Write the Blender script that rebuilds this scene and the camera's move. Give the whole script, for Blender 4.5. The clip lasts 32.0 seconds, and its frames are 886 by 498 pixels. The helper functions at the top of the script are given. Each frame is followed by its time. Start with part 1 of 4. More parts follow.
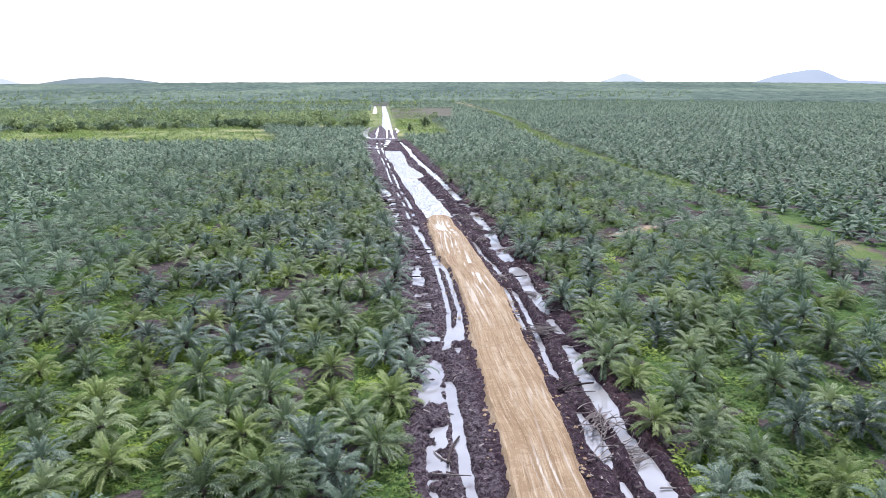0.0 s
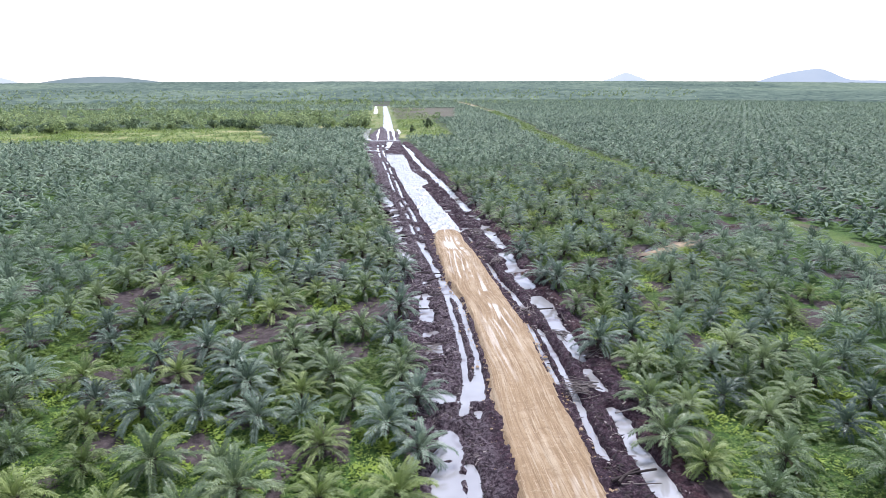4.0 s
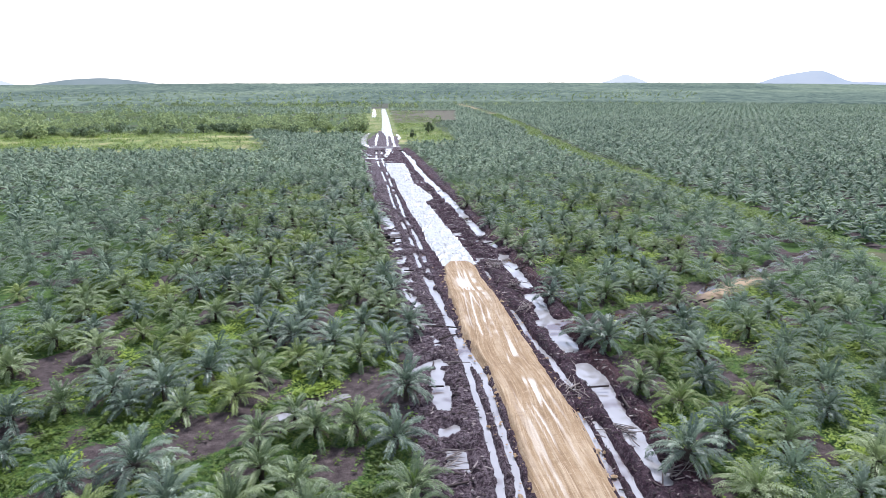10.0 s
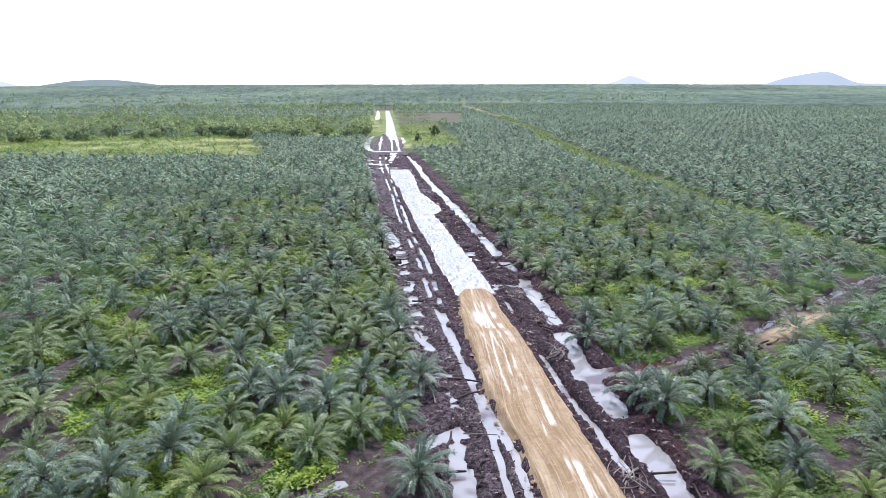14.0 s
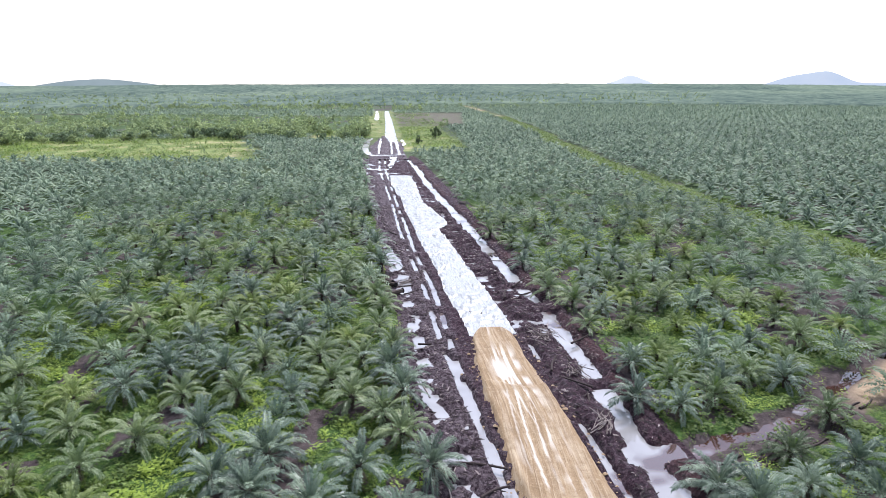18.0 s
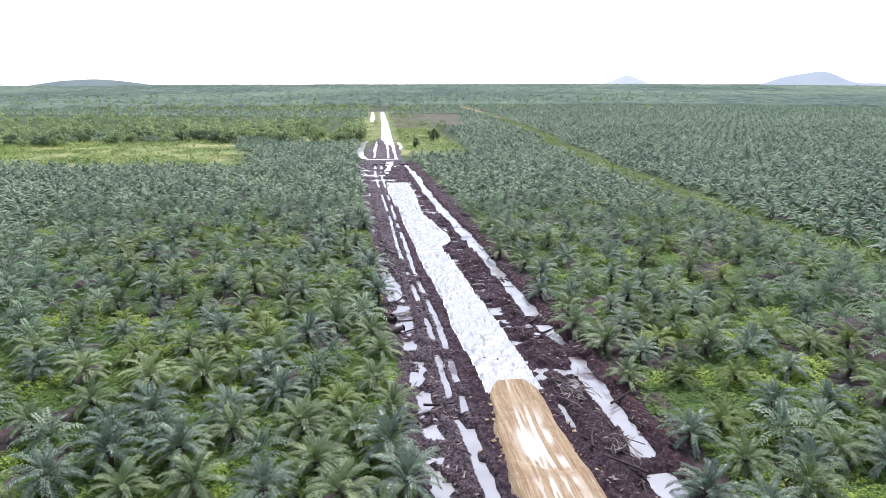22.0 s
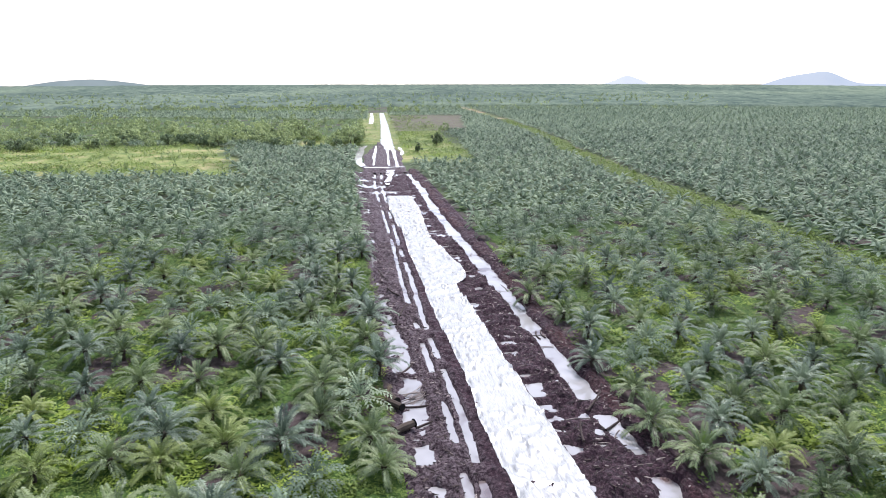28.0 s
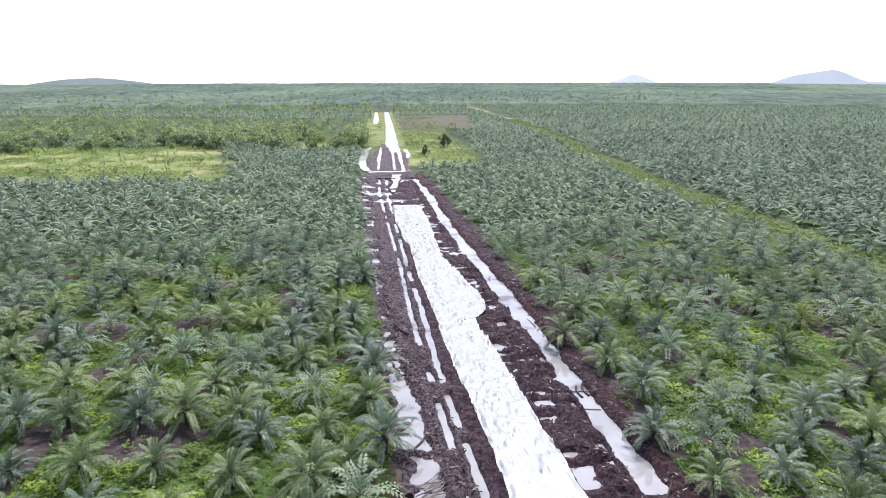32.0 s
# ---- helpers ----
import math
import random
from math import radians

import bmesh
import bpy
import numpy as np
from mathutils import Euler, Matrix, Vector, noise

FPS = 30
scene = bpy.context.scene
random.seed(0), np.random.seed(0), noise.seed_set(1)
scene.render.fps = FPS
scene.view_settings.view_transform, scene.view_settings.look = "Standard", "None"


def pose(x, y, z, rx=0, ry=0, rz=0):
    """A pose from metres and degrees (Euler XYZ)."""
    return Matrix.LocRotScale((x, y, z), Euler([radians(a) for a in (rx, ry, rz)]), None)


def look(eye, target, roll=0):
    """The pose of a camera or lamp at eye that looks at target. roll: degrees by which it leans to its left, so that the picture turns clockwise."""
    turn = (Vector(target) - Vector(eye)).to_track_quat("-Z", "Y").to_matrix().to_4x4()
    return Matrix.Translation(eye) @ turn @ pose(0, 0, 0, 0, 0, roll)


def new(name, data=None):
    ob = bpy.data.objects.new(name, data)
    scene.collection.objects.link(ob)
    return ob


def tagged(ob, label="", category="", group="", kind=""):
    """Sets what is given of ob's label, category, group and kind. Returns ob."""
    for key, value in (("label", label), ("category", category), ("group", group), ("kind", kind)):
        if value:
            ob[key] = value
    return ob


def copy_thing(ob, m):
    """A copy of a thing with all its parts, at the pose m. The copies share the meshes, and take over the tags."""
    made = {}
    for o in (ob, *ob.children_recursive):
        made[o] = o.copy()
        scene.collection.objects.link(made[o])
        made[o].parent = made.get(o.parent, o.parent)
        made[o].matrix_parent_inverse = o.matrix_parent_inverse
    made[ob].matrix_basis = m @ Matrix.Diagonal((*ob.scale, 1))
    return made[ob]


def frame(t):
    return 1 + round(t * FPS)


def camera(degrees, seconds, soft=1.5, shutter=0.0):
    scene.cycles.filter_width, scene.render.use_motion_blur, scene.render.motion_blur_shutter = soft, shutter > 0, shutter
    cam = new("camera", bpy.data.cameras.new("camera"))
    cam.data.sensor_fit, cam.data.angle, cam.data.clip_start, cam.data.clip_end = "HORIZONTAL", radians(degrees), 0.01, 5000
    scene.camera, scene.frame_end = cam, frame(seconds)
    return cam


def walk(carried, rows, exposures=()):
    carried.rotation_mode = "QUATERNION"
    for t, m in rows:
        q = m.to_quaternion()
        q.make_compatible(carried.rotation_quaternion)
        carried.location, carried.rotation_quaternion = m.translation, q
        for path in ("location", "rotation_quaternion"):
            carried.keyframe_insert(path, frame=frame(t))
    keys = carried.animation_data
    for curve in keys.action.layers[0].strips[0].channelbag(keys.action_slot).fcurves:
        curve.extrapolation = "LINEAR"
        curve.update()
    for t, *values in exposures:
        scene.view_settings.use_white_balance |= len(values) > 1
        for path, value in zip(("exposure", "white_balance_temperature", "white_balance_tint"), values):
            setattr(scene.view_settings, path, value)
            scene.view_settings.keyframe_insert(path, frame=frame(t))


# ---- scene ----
cam = camera(70, 32.0, soft=0.5)
PATH = [
    (0, pose(0.762, -0.000, 38.926, 75.295, 0, -5.364) @ pose(0, 0, 0, 0, 0, -0.159)),
    (1, pose(0.714, 4.864, 38.993, 75.269, 0, -5.327) @ pose(0, 0, 0, 0, 0, -0.159)),
    (2, pose(0.667, 9.676, 39.060, 75.259, 0, -5.309) @ pose(0, 0, 0, 0, 0, -0.159)),
    (3, pose(0.619, 14.419, 39.127, 75.240, 0, -5.263) @ pose(0, 0, 0, 0, 0, -0.159)),
    (4, pose(0.572, 19.096, 39.195, 75.234, 0, -5.283) @ pose(0, 0, 0, 0, 0, -0.159)),
    (5, pose(0.524, 23.752, 39.262, 75.258, 0, -5.325) @ pose(0, 0, 0, 0, 0, -0.159)),
    (6, pose(0.476, 28.476, 39.329, 75.276, 0, -5.378) @ pose(0, 0, 0, 0, 0, -0.159)),
    (7, pose(0.429, 33.246, 39.396, 75.259, 0, -5.442) @ pose(0, 0, 0, 0, 0, -0.159)),
    (8, pose(0.381, 38.013, 39.463, 75.292, 0, -5.491) @ pose(0, 0, 0, 0, 0, -0.159)),
    (9, pose(0.333, 42.796, 39.530, 75.325, 0, -5.500) @ pose(0, 0, 0, 0, 0, -0.159)),
    (10, pose(0.286, 47.592, 39.597, 75.377, 0, -5.441) @ pose(0, 0, 0, 0, 0, -0.159)),
    (11, pose(0.238, 52.276, 39.664, 75.403, 0, -5.361) @ pose(0, 0, 0, 0, 0, -0.159)),
    (12, pose(0.191, 56.905, 39.732, 75.444, 0, -5.235) @ pose(0, 0, 0, 0, 0, -0.159)),
    (13, pose(0.143, 61.586, 39.799, 75.495, 0, -5.147) @ pose(0, 0, 0, 0, 0, -0.159)),
    (14, pose(0.095, 66.325, 39.866, 75.491, 0, -5.111) @ pose(0, 0, 0, 0, 0, -0.159)),
    (15, pose(0.048, 71.129, 39.933, 75.468, 0, -5.103) @ pose(0, 0, 0, 0, 0, -0.159)),
    (16, pose(-0.000, 76.049, 40.000, 75.442, 0, -5.141) @ pose(0, 0, 0, 0, 0, -0.159)),
    (17, pose(-0.048, 81.175, 40.067, 75.445, 0, -5.189) @ pose(0, 0, 0, 0, 0, -0.159)),
    (18, pose(-0.095, 86.515, 40.134, 75.453, 0, -5.200) @ pose(0, 0, 0, 0, 0, -0.159)),
    (19, pose(-0.143, 91.468, 40.201, 75.424, 0, -5.285) @ pose(0, 0, 0, 0, 0, -0.159)),
    (20, pose(-0.191, 96.115, 40.268, 75.438, 0, -5.408) @ pose(0, 0, 0, 0, 0, -0.159)),
    (21, pose(-0.238, 100.826, 40.336, 75.466, 0, -5.492) @ pose(0, 0, 0, 0, 0, -0.159)),
    (22, pose(-0.286, 105.664, 40.403, 75.471, 0, -5.592) @ pose(0, 0, 0, 0, 0, -0.159)),
    (23, pose(-0.333, 110.529, 40.470, 75.450, 0, -5.629) @ pose(0, 0, 0, 0, 0, -0.159)),
    (24, pose(-0.381, 115.351, 40.537, 75.468, 0, -5.569) @ pose(0, 0, 0, 0, 0, -0.159)),
    (25, pose(-0.429, 120.207, 40.604, 75.510, 0, -5.593) @ pose(0, 0, 0, 0, 0, -0.159)),
    (26, pose(-0.476, 125.379, 40.671, 75.521, 0, -5.627) @ pose(0, 0, 0, 0, 0, -0.159)),
    (27, pose(-0.524, 130.896, 40.738, 75.512, 0, -5.698) @ pose(0, 0, 0, 0, 0, -0.159)),
    (28, pose(-0.572, 136.159, 40.805, 75.481, 0, -5.677) @ pose(0, 0, 0, 0, 0, -0.159)),
    (29, pose(-0.619, 141.211, 40.873, 75.420, 0, -5.615) @ pose(0, 0, 0, 0, 0, -0.159)),
    (30, pose(-0.667, 146.307, 40.940, 75.376, 0, -5.516) @ pose(0, 0, 0, 0, 0, -0.159)),
    (31, pose(-0.714, 151.379, 41.007, 75.367, 0, -5.403) @ pose(0, 0, 0, 0, 0, -0.159)),
    (32, pose(-0.762, 156.314, 41.074, 75.363, 0, -5.268) @ pose(0, 0, 0, 0, 0, -0.159)),
]
walk(cam, PATH, [(0, 0.84, 5950, 18), (16, 0.84, 6050, 17), (32, 0.88, 6300, 18)])

# ---- light ----
SUN_EL, SUN_AZ = 58, 25
world = bpy.data.worlds.new("world")
scene.world = world
world.use_nodes = True
wn = world.node_tree
sky = wn.nodes.new("ShaderNodeTexSky")
sky.sky_type = "NISHITA"
sky.sun_disc = False
sky.sun_elevation, sky.sun_rotation = radians(SUN_EL), radians(SUN_AZ)
sky.air_density, sky.dust_density, sky.ozone_density = 1.0, 0.5, 1.0
hazy = wn.nodes.new("ShaderNodeHueSaturation")
hazy.inputs["Saturation"].default_value = 0.5
wn.links.new(sky.outputs[0], hazy.inputs["Color"])
wn.links.new(hazy.outputs[0], wn.nodes["Background"].inputs[0])
wn.nodes["Background"].inputs[1].default_value = 0.135
sun = new("sun", bpy.data.lights.new("sun", "SUN"))
sun.data.energy, sun.data.angle, sun.data.color = 2.7, radians(10), (1.0, 0.985, 0.96)
sun.matrix_world = look(
    (60 * math.sin(radians(SUN_AZ)), 60 * math.cos(radians(SUN_AZ)), 60 * math.tan(radians(SUN_EL))), (0, 0, 0))


# ---- materials ----
class Nodes:
    """A short way to wire a node material."""

    def __init__(self, name, rough=0.8, spec=0.3, metal=0.0):
        self.m = bpy.data.materials.new(name)
        self.m.use_nodes = True
        self.t = self.m.node_tree
        self.b = self.t.nodes["Principled BSDF"]
        self.b.inputs["Roughness"].default_value = rough
        self.b.inputs["Specular IOR Level"].default_value = spec
        self.b.inputs["Metallic"].default_value = metal
        self.pos = self.t.nodes.new("ShaderNodeNewGeometry").outputs["Position"]

    def put(self, value, socket):
        if isinstance(value, bpy.types.NodeSocket):
            self.t.links.new(value, socket)
        elif isinstance(value, tuple) and len(value) == 3 and socket.type == "RGBA":
            socket.default_value = (*value, 1)
        else:
            socket.default_value = value

    def stretched(self, sx, sy, sz):
        n = self.t.nodes.new("ShaderNodeMapping")
        n.inputs["Scale"].default_value = (sx, sy, sz)
        self.t.links.new(self.pos, n.inputs["Vector"])
        return n.outputs[0]

    def swayed(self, sx, sy, sway):
        """Streaks along y that weave from side to side."""
        n = self.t.nodes.new("ShaderNodeTexNoise")
        n.inputs["Scale"].default_value, n.inputs["Detail"].default_value = 0.035, 1.0
        self.t.links.new(self.stretched(0.3, 1.0, 1), n.inputs["Vector"])
        push = self.t.nodes.new("ShaderNodeCombineXYZ")
        self.t.links.new(self.math("MULTIPLY", n.outputs["Fac"], sway * 1.9), push.inputs[0])
        add = self.t.nodes.new("ShaderNodeVectorMath")
        self.t.links.new(self.pos, add.inputs[0])
        self.t.links.new(push.outputs[0], add.inputs[1])
        m = self.t.nodes.new("ShaderNodeMapping")
        m.inputs["Scale"].default_value = (sx, sy, 1)
        self.t.links.new(add.outputs[0], m.inputs["Vector"])
        return m.outputs[0]

    def noise(self, scale, detail=4.0, rough=0.6, vec=None):
        n = self.t.nodes.new("ShaderNodeTexNoise")
        n.inputs["Scale"].default_value, n.inputs["Detail"].default_value = scale, detail
        n.inputs["Roughness"].default_value = rough
        self.t.links.new(vec or self.pos, n.inputs["Vector"])
        return n.outputs["Fac"]

    def ramp(self, fac, *stops):
        n = self.t.nodes.new("ShaderNodeValToRGB")
        self.t.links.new(fac, n.inputs[0])
        e = n.color_ramp.elements
        while len(e) < len(stops):
            e.new(0.5)
        for k, (p, c) in zip(e, stops):
            k.position = p
            k.color = (*c, 1) if isinstance(c, tuple) else (c, c, c, 1)
        return n.outputs[0]

    def mix(self, fac, a, b, blend="MIX"):
        n = self.t.nodes.new("ShaderNodeMix")
        n.data_type, n.blend_type = "RGBA", blend
        self.put(fac, n.inputs[0])
        self.put(a, n.inputs[6])
        self.put(b, n.inputs[7])
        return n.outputs[2]

    def math(self, op, a, b):
        n = self.t.nodes.new("ShaderNodeMath")
        n.operation = op
        self.put(a, n.inputs[0])
        self.put(b, n.inputs[1])
        return n.outputs[0]

    def attribute(self, name):
        n = self.t.nodes.new("ShaderNodeAttribute")
        n.attribute_name = name
        return n.outputs["Fac"]

    def random(self):
        return self.t.nodes.new("ShaderNodeObjectInfo").outputs["Random"]

    def island(self):
        n = self.t.nodes.new("ShaderNodeNewGeometry")
        return n.outputs["Random Per Island"]

    def colour(self, c):
        self.put(c, self.b.inputs["Base Color"])
        return self

    def gloss(self, r):
        self.put(r, self.b.inputs["Roughness"])
        return self

    def bump(self, height, strength=0.5, distance=0.1):
        n = self.t.nodes.new("ShaderNodeBump")
        n.inputs["Strength"].default_value, n.inputs["Distance"].default_value = strength, distance
        self.t.links.new(height, n.inputs["Height"])
        self.t.links.new(n.outputs[0], self.b.inputs["Normal"])
        return self

    def thin(self, colour, share):
        """Leaves let some light through."""
        tr = self.t.nodes.new("ShaderNodeBsdfTranslucent")
        mx = self.t.nodes.new("ShaderNodeMixShader")
        mx.inputs[0].default_value = share
        self.put(colour, tr.inputs[0])
        self.t.links.new(self.b.outputs[0], mx.inputs[1])
        self.t.links.new(tr.outputs[0], mx.inputs[2])
        self.t.links.new(mx.outputs[0], self.t.nodes["Material Output"].inputs["Surface"])
        return self


def leafy(name, dark, mid, light, vary, rough=0.45, spec=0.45, share=0.25):
    n = Nodes(name, rough, spec)
    pick = n.random() if vary == "object" else n.island() if vary == "island" else n.attribute("tint")
    c = n.ramp(pick, (0.0, dark), (0.55, mid), (1.0, light))
    c = n.mix(n.ramp(n.noise(0.02, 2), (0.35, 0.0), (0.7, 0.55)), c, n.mix(0.5, c, light))
    c = n.mix(0.35, c, n.ramp(n.noise(1.7, 3), (0.3, dark), (0.7, light)))
    n.colour(c).thin(c, share)
    return n.m


# Wide light-dark ramps per frond also stand in for highlights and shaded gaps.
FROND_TONES = (
    leafy("blue-green palm frond", (0.024, 0.050, 0.036), (0.100, 0.160, 0.106), (0.320, 0.395, 0.270), "object", 0.42, 0.5, 0.2),
    leafy("green palm frond", (0.032, 0.064, 0.028), (0.122, 0.190, 0.084), (0.360, 0.430, 0.205), "object", 0.45, 0.45, 0.24),
    leafy("yellow-green palm frond", (0.075, 0.120, 0.036), (0.190, 0.262, 0.078), (0.390, 0.455, 0.160), "object", 0.5, 0.4, 0.26))
# Paler, bluer greens: distance haze put into the frond colour.
FROND_FAR = leafy("palm fronds with haze tint", (0.026, 0.055, 0.038), (0.130, 0.205, 0.134), (0.390, 0.475, 0.315), "tint", 0.6, 0.18, 0.25)
SPEAR = leafy("young palm frond", (0.14, 0.24, 0.04), (0.18, 0.30, 0.05), (0.24, 0.34, 0.06), "object")
DEAD = leafy("dead palm frond", (0.10, 0.075, 0.05), (0.16, 0.12, 0.085), (0.22, 0.18, 0.13), "object", 0.8, 0.1, 0.1)
COVER = leafy("ground cover leaves", (0.034, 0.074, 0.018), (0.108, 0.195, 0.034), (0.350, 0.465, 0.062), "tint", 0.55, 0.3, 0.3)
BROAD = leafy("broadleaf foliage", (0.095, 0.145, 0.075), (0.300, 0.390, 0.185), (0.600, 0.670, 0.320), "tint", 0.8, 0.2, 0.3)
BROAD_MID = leafy("deep green broadleaf foliage", (0.055, 0.092, 0.055), (0.140, 0.205, 0.115), (0.30, 0.37, 0.19), "tint", 0.7, 0.22, 0.2)
BROAD_DARK = leafy("dark broadleaf foliage", (0.030, 0.052, 0.024), (0.060, 0.095, 0.042), (0.115, 0.155, 0.07), "tint", 0.6, 0.25, 0.15)


def make_ground():
    n = Nodes("plantation ground", 0.9, 0.2)
    soil = n.ramp(n.noise(0.9, 5), (0.3, (0.042, 0.030, 0.030)), (0.55, (0.085, 0.066, 0.064)), (0.8, (0.17, 0.135, 0.125)))
    green = n.ramp(n.noise(1.6, 6, 0.7), (0.3, (0.020, 0.042, 0.013)), (0.5, (0.055, 0.108, 0.023)), (0.75, (0.14, 0.22, 0.04)))
    grass = n.ramp(n.noise(0.05, 6, 0.8, n.stretched(0.8, 0.8, 1)), (0.36, (0.085, 0.145, 0.042)), (0.5, (0.21, 0.255, 0.075)), (0.62, (0.36, 0.315, 0.16)))
    # Dark far colour stands in for shaded gaps between distant palms.
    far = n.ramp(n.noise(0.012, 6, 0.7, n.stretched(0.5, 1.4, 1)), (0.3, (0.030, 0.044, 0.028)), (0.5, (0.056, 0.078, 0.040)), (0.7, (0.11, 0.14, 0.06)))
    fray = n.math("ADD", n.attribute("cover"), n.math("MULTIPLY", n.math("SUBTRACT", n.noise(2.5, 4), 0.5), 0.9))
    c = n.mix(n.ramp(fray, (0.4, 0.0), (0.6, 1.0)), soil, green)
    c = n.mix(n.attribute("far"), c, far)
    c = n.mix(n.attribute("meadow"), c, grass)
    turned = n.ramp(n.noise(0.06, 6, 0.75), (0.38, (0.10, 0.078, 0.066)), (0.5, (0.15, 0.118, 0.10)), (0.6, (0.13, 0.145, 0.065)))
    c = n.mix(n.attribute("bare"), c, turned)
    sandy = n.ramp(n.noise(0.8, 5), (0.3, (0.34, 0.25, 0.16)), (0.7, (0.50, 0.38, 0.25)))
    c = n.mix(n.attribute("sandy"), c, sandy)
    n.colour(c).bump(n.noise(3.0, 6, 0.75), 0.9, 0.25)
    return n.m


def make_peat():
    n = Nodes("wet peat", 0.9, 0.2)
    lump = n.noise(2.2, 9, 0.78)
    c = n.ramp(lump, (0.34, (0.006, 0.004, 0.006)), (0.5, (0.042, 0.022, 0.031)), (0.60, (0.104, 0.064, 0.077)), (0.72, (0.24, 0.20, 0.21)))
    grey = n.ramp(n.noise(0.35, 5, 0.7), (0.52, 0.0), (0.75, 0.5))
    c = n.mix(n.math("MULTIPLY", grey, n.ramp(n.attribute("grey"), (0.0, 0.3), (1.0, 1.0))), c, n.ramp(lump, (0.4, (0.04, 0.03, 0.033)), (0.65, (0.17, 0.14, 0.145))))
    stripe = n.ramp(n.noise(1.0, 5, 0.7, n.stretched(0.6, 3.0, 1)), (0.57, 0.0), (0.72, 0.35))
    c = n.mix(stripe, c, (0.15, 0.12, 0.12))
    c = n.mix(n.math("MULTIPLY", n.attribute("red"), 0.45), c, n.ramp(lump, (0.36, (0.018, 0.007, 0.007)), (0.66, (0.13, 0.055, 0.045))))
    c = n.mix(n.math("MULTIPLY", n.attribute("grey"), n.ramp(lump, (0.45, 0.0), (0.6, 0.7))), c, (0.20, 0.168, 0.178))
    n.colour(c).gloss(n.ramp(n.noise(1.3, 5), (0.45, 0.95), (0.62, 0.45))).bump(n.noise(3.0, 9, 0.8), 1.0, 0.35)
    return n.m


def make_sand():
    n = Nodes("sandy fill", 0.88, 0.22)
    base = n.ramp(n.noise(0.22, 6, 0.62), (0.3, (0.25, 0.170, 0.094)), (0.5, (0.345, 0.245, 0.142)), (0.7, (0.43, 0.325, 0.21)))
    drift = n.ramp(n.noise(1.0, 6, 0.68, n.swayed(1.1, 0.07, 1.6)), (0.36, (0.20, 0.128, 0.066)), (0.5, (0.34, 0.238, 0.138)), (0.64, (0.50, 0.405, 0.28)))
    c = n.mix(0.55, base, drift)
    track = n.ramp(n.noise(1.0, 4, 0.55, n.swayed(3.0, 0.06, 2.4)), (0.54, 0.0), (0.64, 0.5))
    c = n.mix(track, c, (0.19, 0.118, 0.062))
    line = n.ramp(n.noise(1.0, 5, 0.65, n.swayed(6.5, 0.25, 3.2)), (0.56, 0.0), (0.64, 0.5))
    c = n.mix(line, c, (0.16, 0.10, 0.055))
    light = n.ramp(n.noise(1.0, 4, 0.6, n.swayed(4.4, 0.16, 2.8)), (0.56, 0.0), (0.66, 0.55))
    c = n.mix(light, c, (0.56, 0.45, 0.31))
    cross = n.ramp(n.noise(1.0, 5, 0.7, n.swayed(0.5, 1.7, 1.0)), (0.60, 0.0), (0.68, 0.45))
    c = n.mix(cross, c, (0.20, 0.130, 0.075))
    c = n.mix(n.ramp(n.noise(2.4, 6, 0.75), (0.55, 0.0), (0.75, 0.5)), c, (0.23, 0.145, 0.075))
    c = n.mix(n.ramp(n.noise(0.55, 7, 0.72), (0.50, 0.0), (0.66, 0.55)), c, (0.235, 0.155, 0.085))
    c = n.mix(n.ramp(n.noise(1.6, 6, 0.7), (0.56, 0.0), (0.68, 0.5)), c, (0.50, 0.395, 0.26))
    # Pale wet tracks: their sky reflection is put into the colour.
    wet = n.attribute("pale")
    c = n.mix(wet, c, (0.66, 0.60, 0.51))
    n.colour(c).gloss(n.ramp(wet, (0.0, 0.88), (1.0, 0.25)))
    h = n.math("ADD", n.noise(1.0, 4, 0.6, n.swayed(3.0, 0.045, 2.4)), n.noise(4.0, 6, 0.7))
    n.bump(h, 0.8, 0.12)
    return n.m


def make_fabric():
    n = Nodes("white ground fabric", 0.4, 0.9)
    n.b.inputs["IOR"].default_value = 1.75
    streak = n.noise(1.0, 6, 0.7, n.stretched(5.5, 0.5, 1))
    c = n.ramp(streak, (0.36, (0.17, 0.175, 0.168)), (0.45, (0.29, 0.298, 0.286)), (0.56, (0.385, 0.394, 0.38)))
    c = n.mix(n.ramp(n.noise(0.5, 5), (0.5, 0.0), (0.75, 0.4)), c, (0.33, 0.337, 0.325))
    n.colour(c).gloss(n.ramp(streak, (0.3, 0.5), (0.7, 0.22))).bump(streak, 0.4, 0.12)
    return n.m


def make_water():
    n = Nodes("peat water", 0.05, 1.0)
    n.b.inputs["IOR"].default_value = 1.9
    # Pale stops put the sky's reflection into the base colour; brown is the water.
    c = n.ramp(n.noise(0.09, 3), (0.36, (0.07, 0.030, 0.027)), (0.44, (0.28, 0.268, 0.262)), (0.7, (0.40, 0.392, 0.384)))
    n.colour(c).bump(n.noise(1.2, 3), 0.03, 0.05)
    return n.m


def make_brown_water():
    n = Nodes("brown peat water", 0.05, 1.0)
    n.b.inputs["IOR"].default_value = 1.6
    # The palest stop paints sky reflection onto patches of the brown water.
    c = n.ramp(n.noise(0.12, 3), (0.5, (0.045, 0.014, 0.011)), (0.60, (0.08, 0.035, 0.03)), (0.70, (0.22, 0.21, 0.22)))
    n.colour(c).bump(n.noise(1.2, 3), 0.03, 0.05)
    return n.m


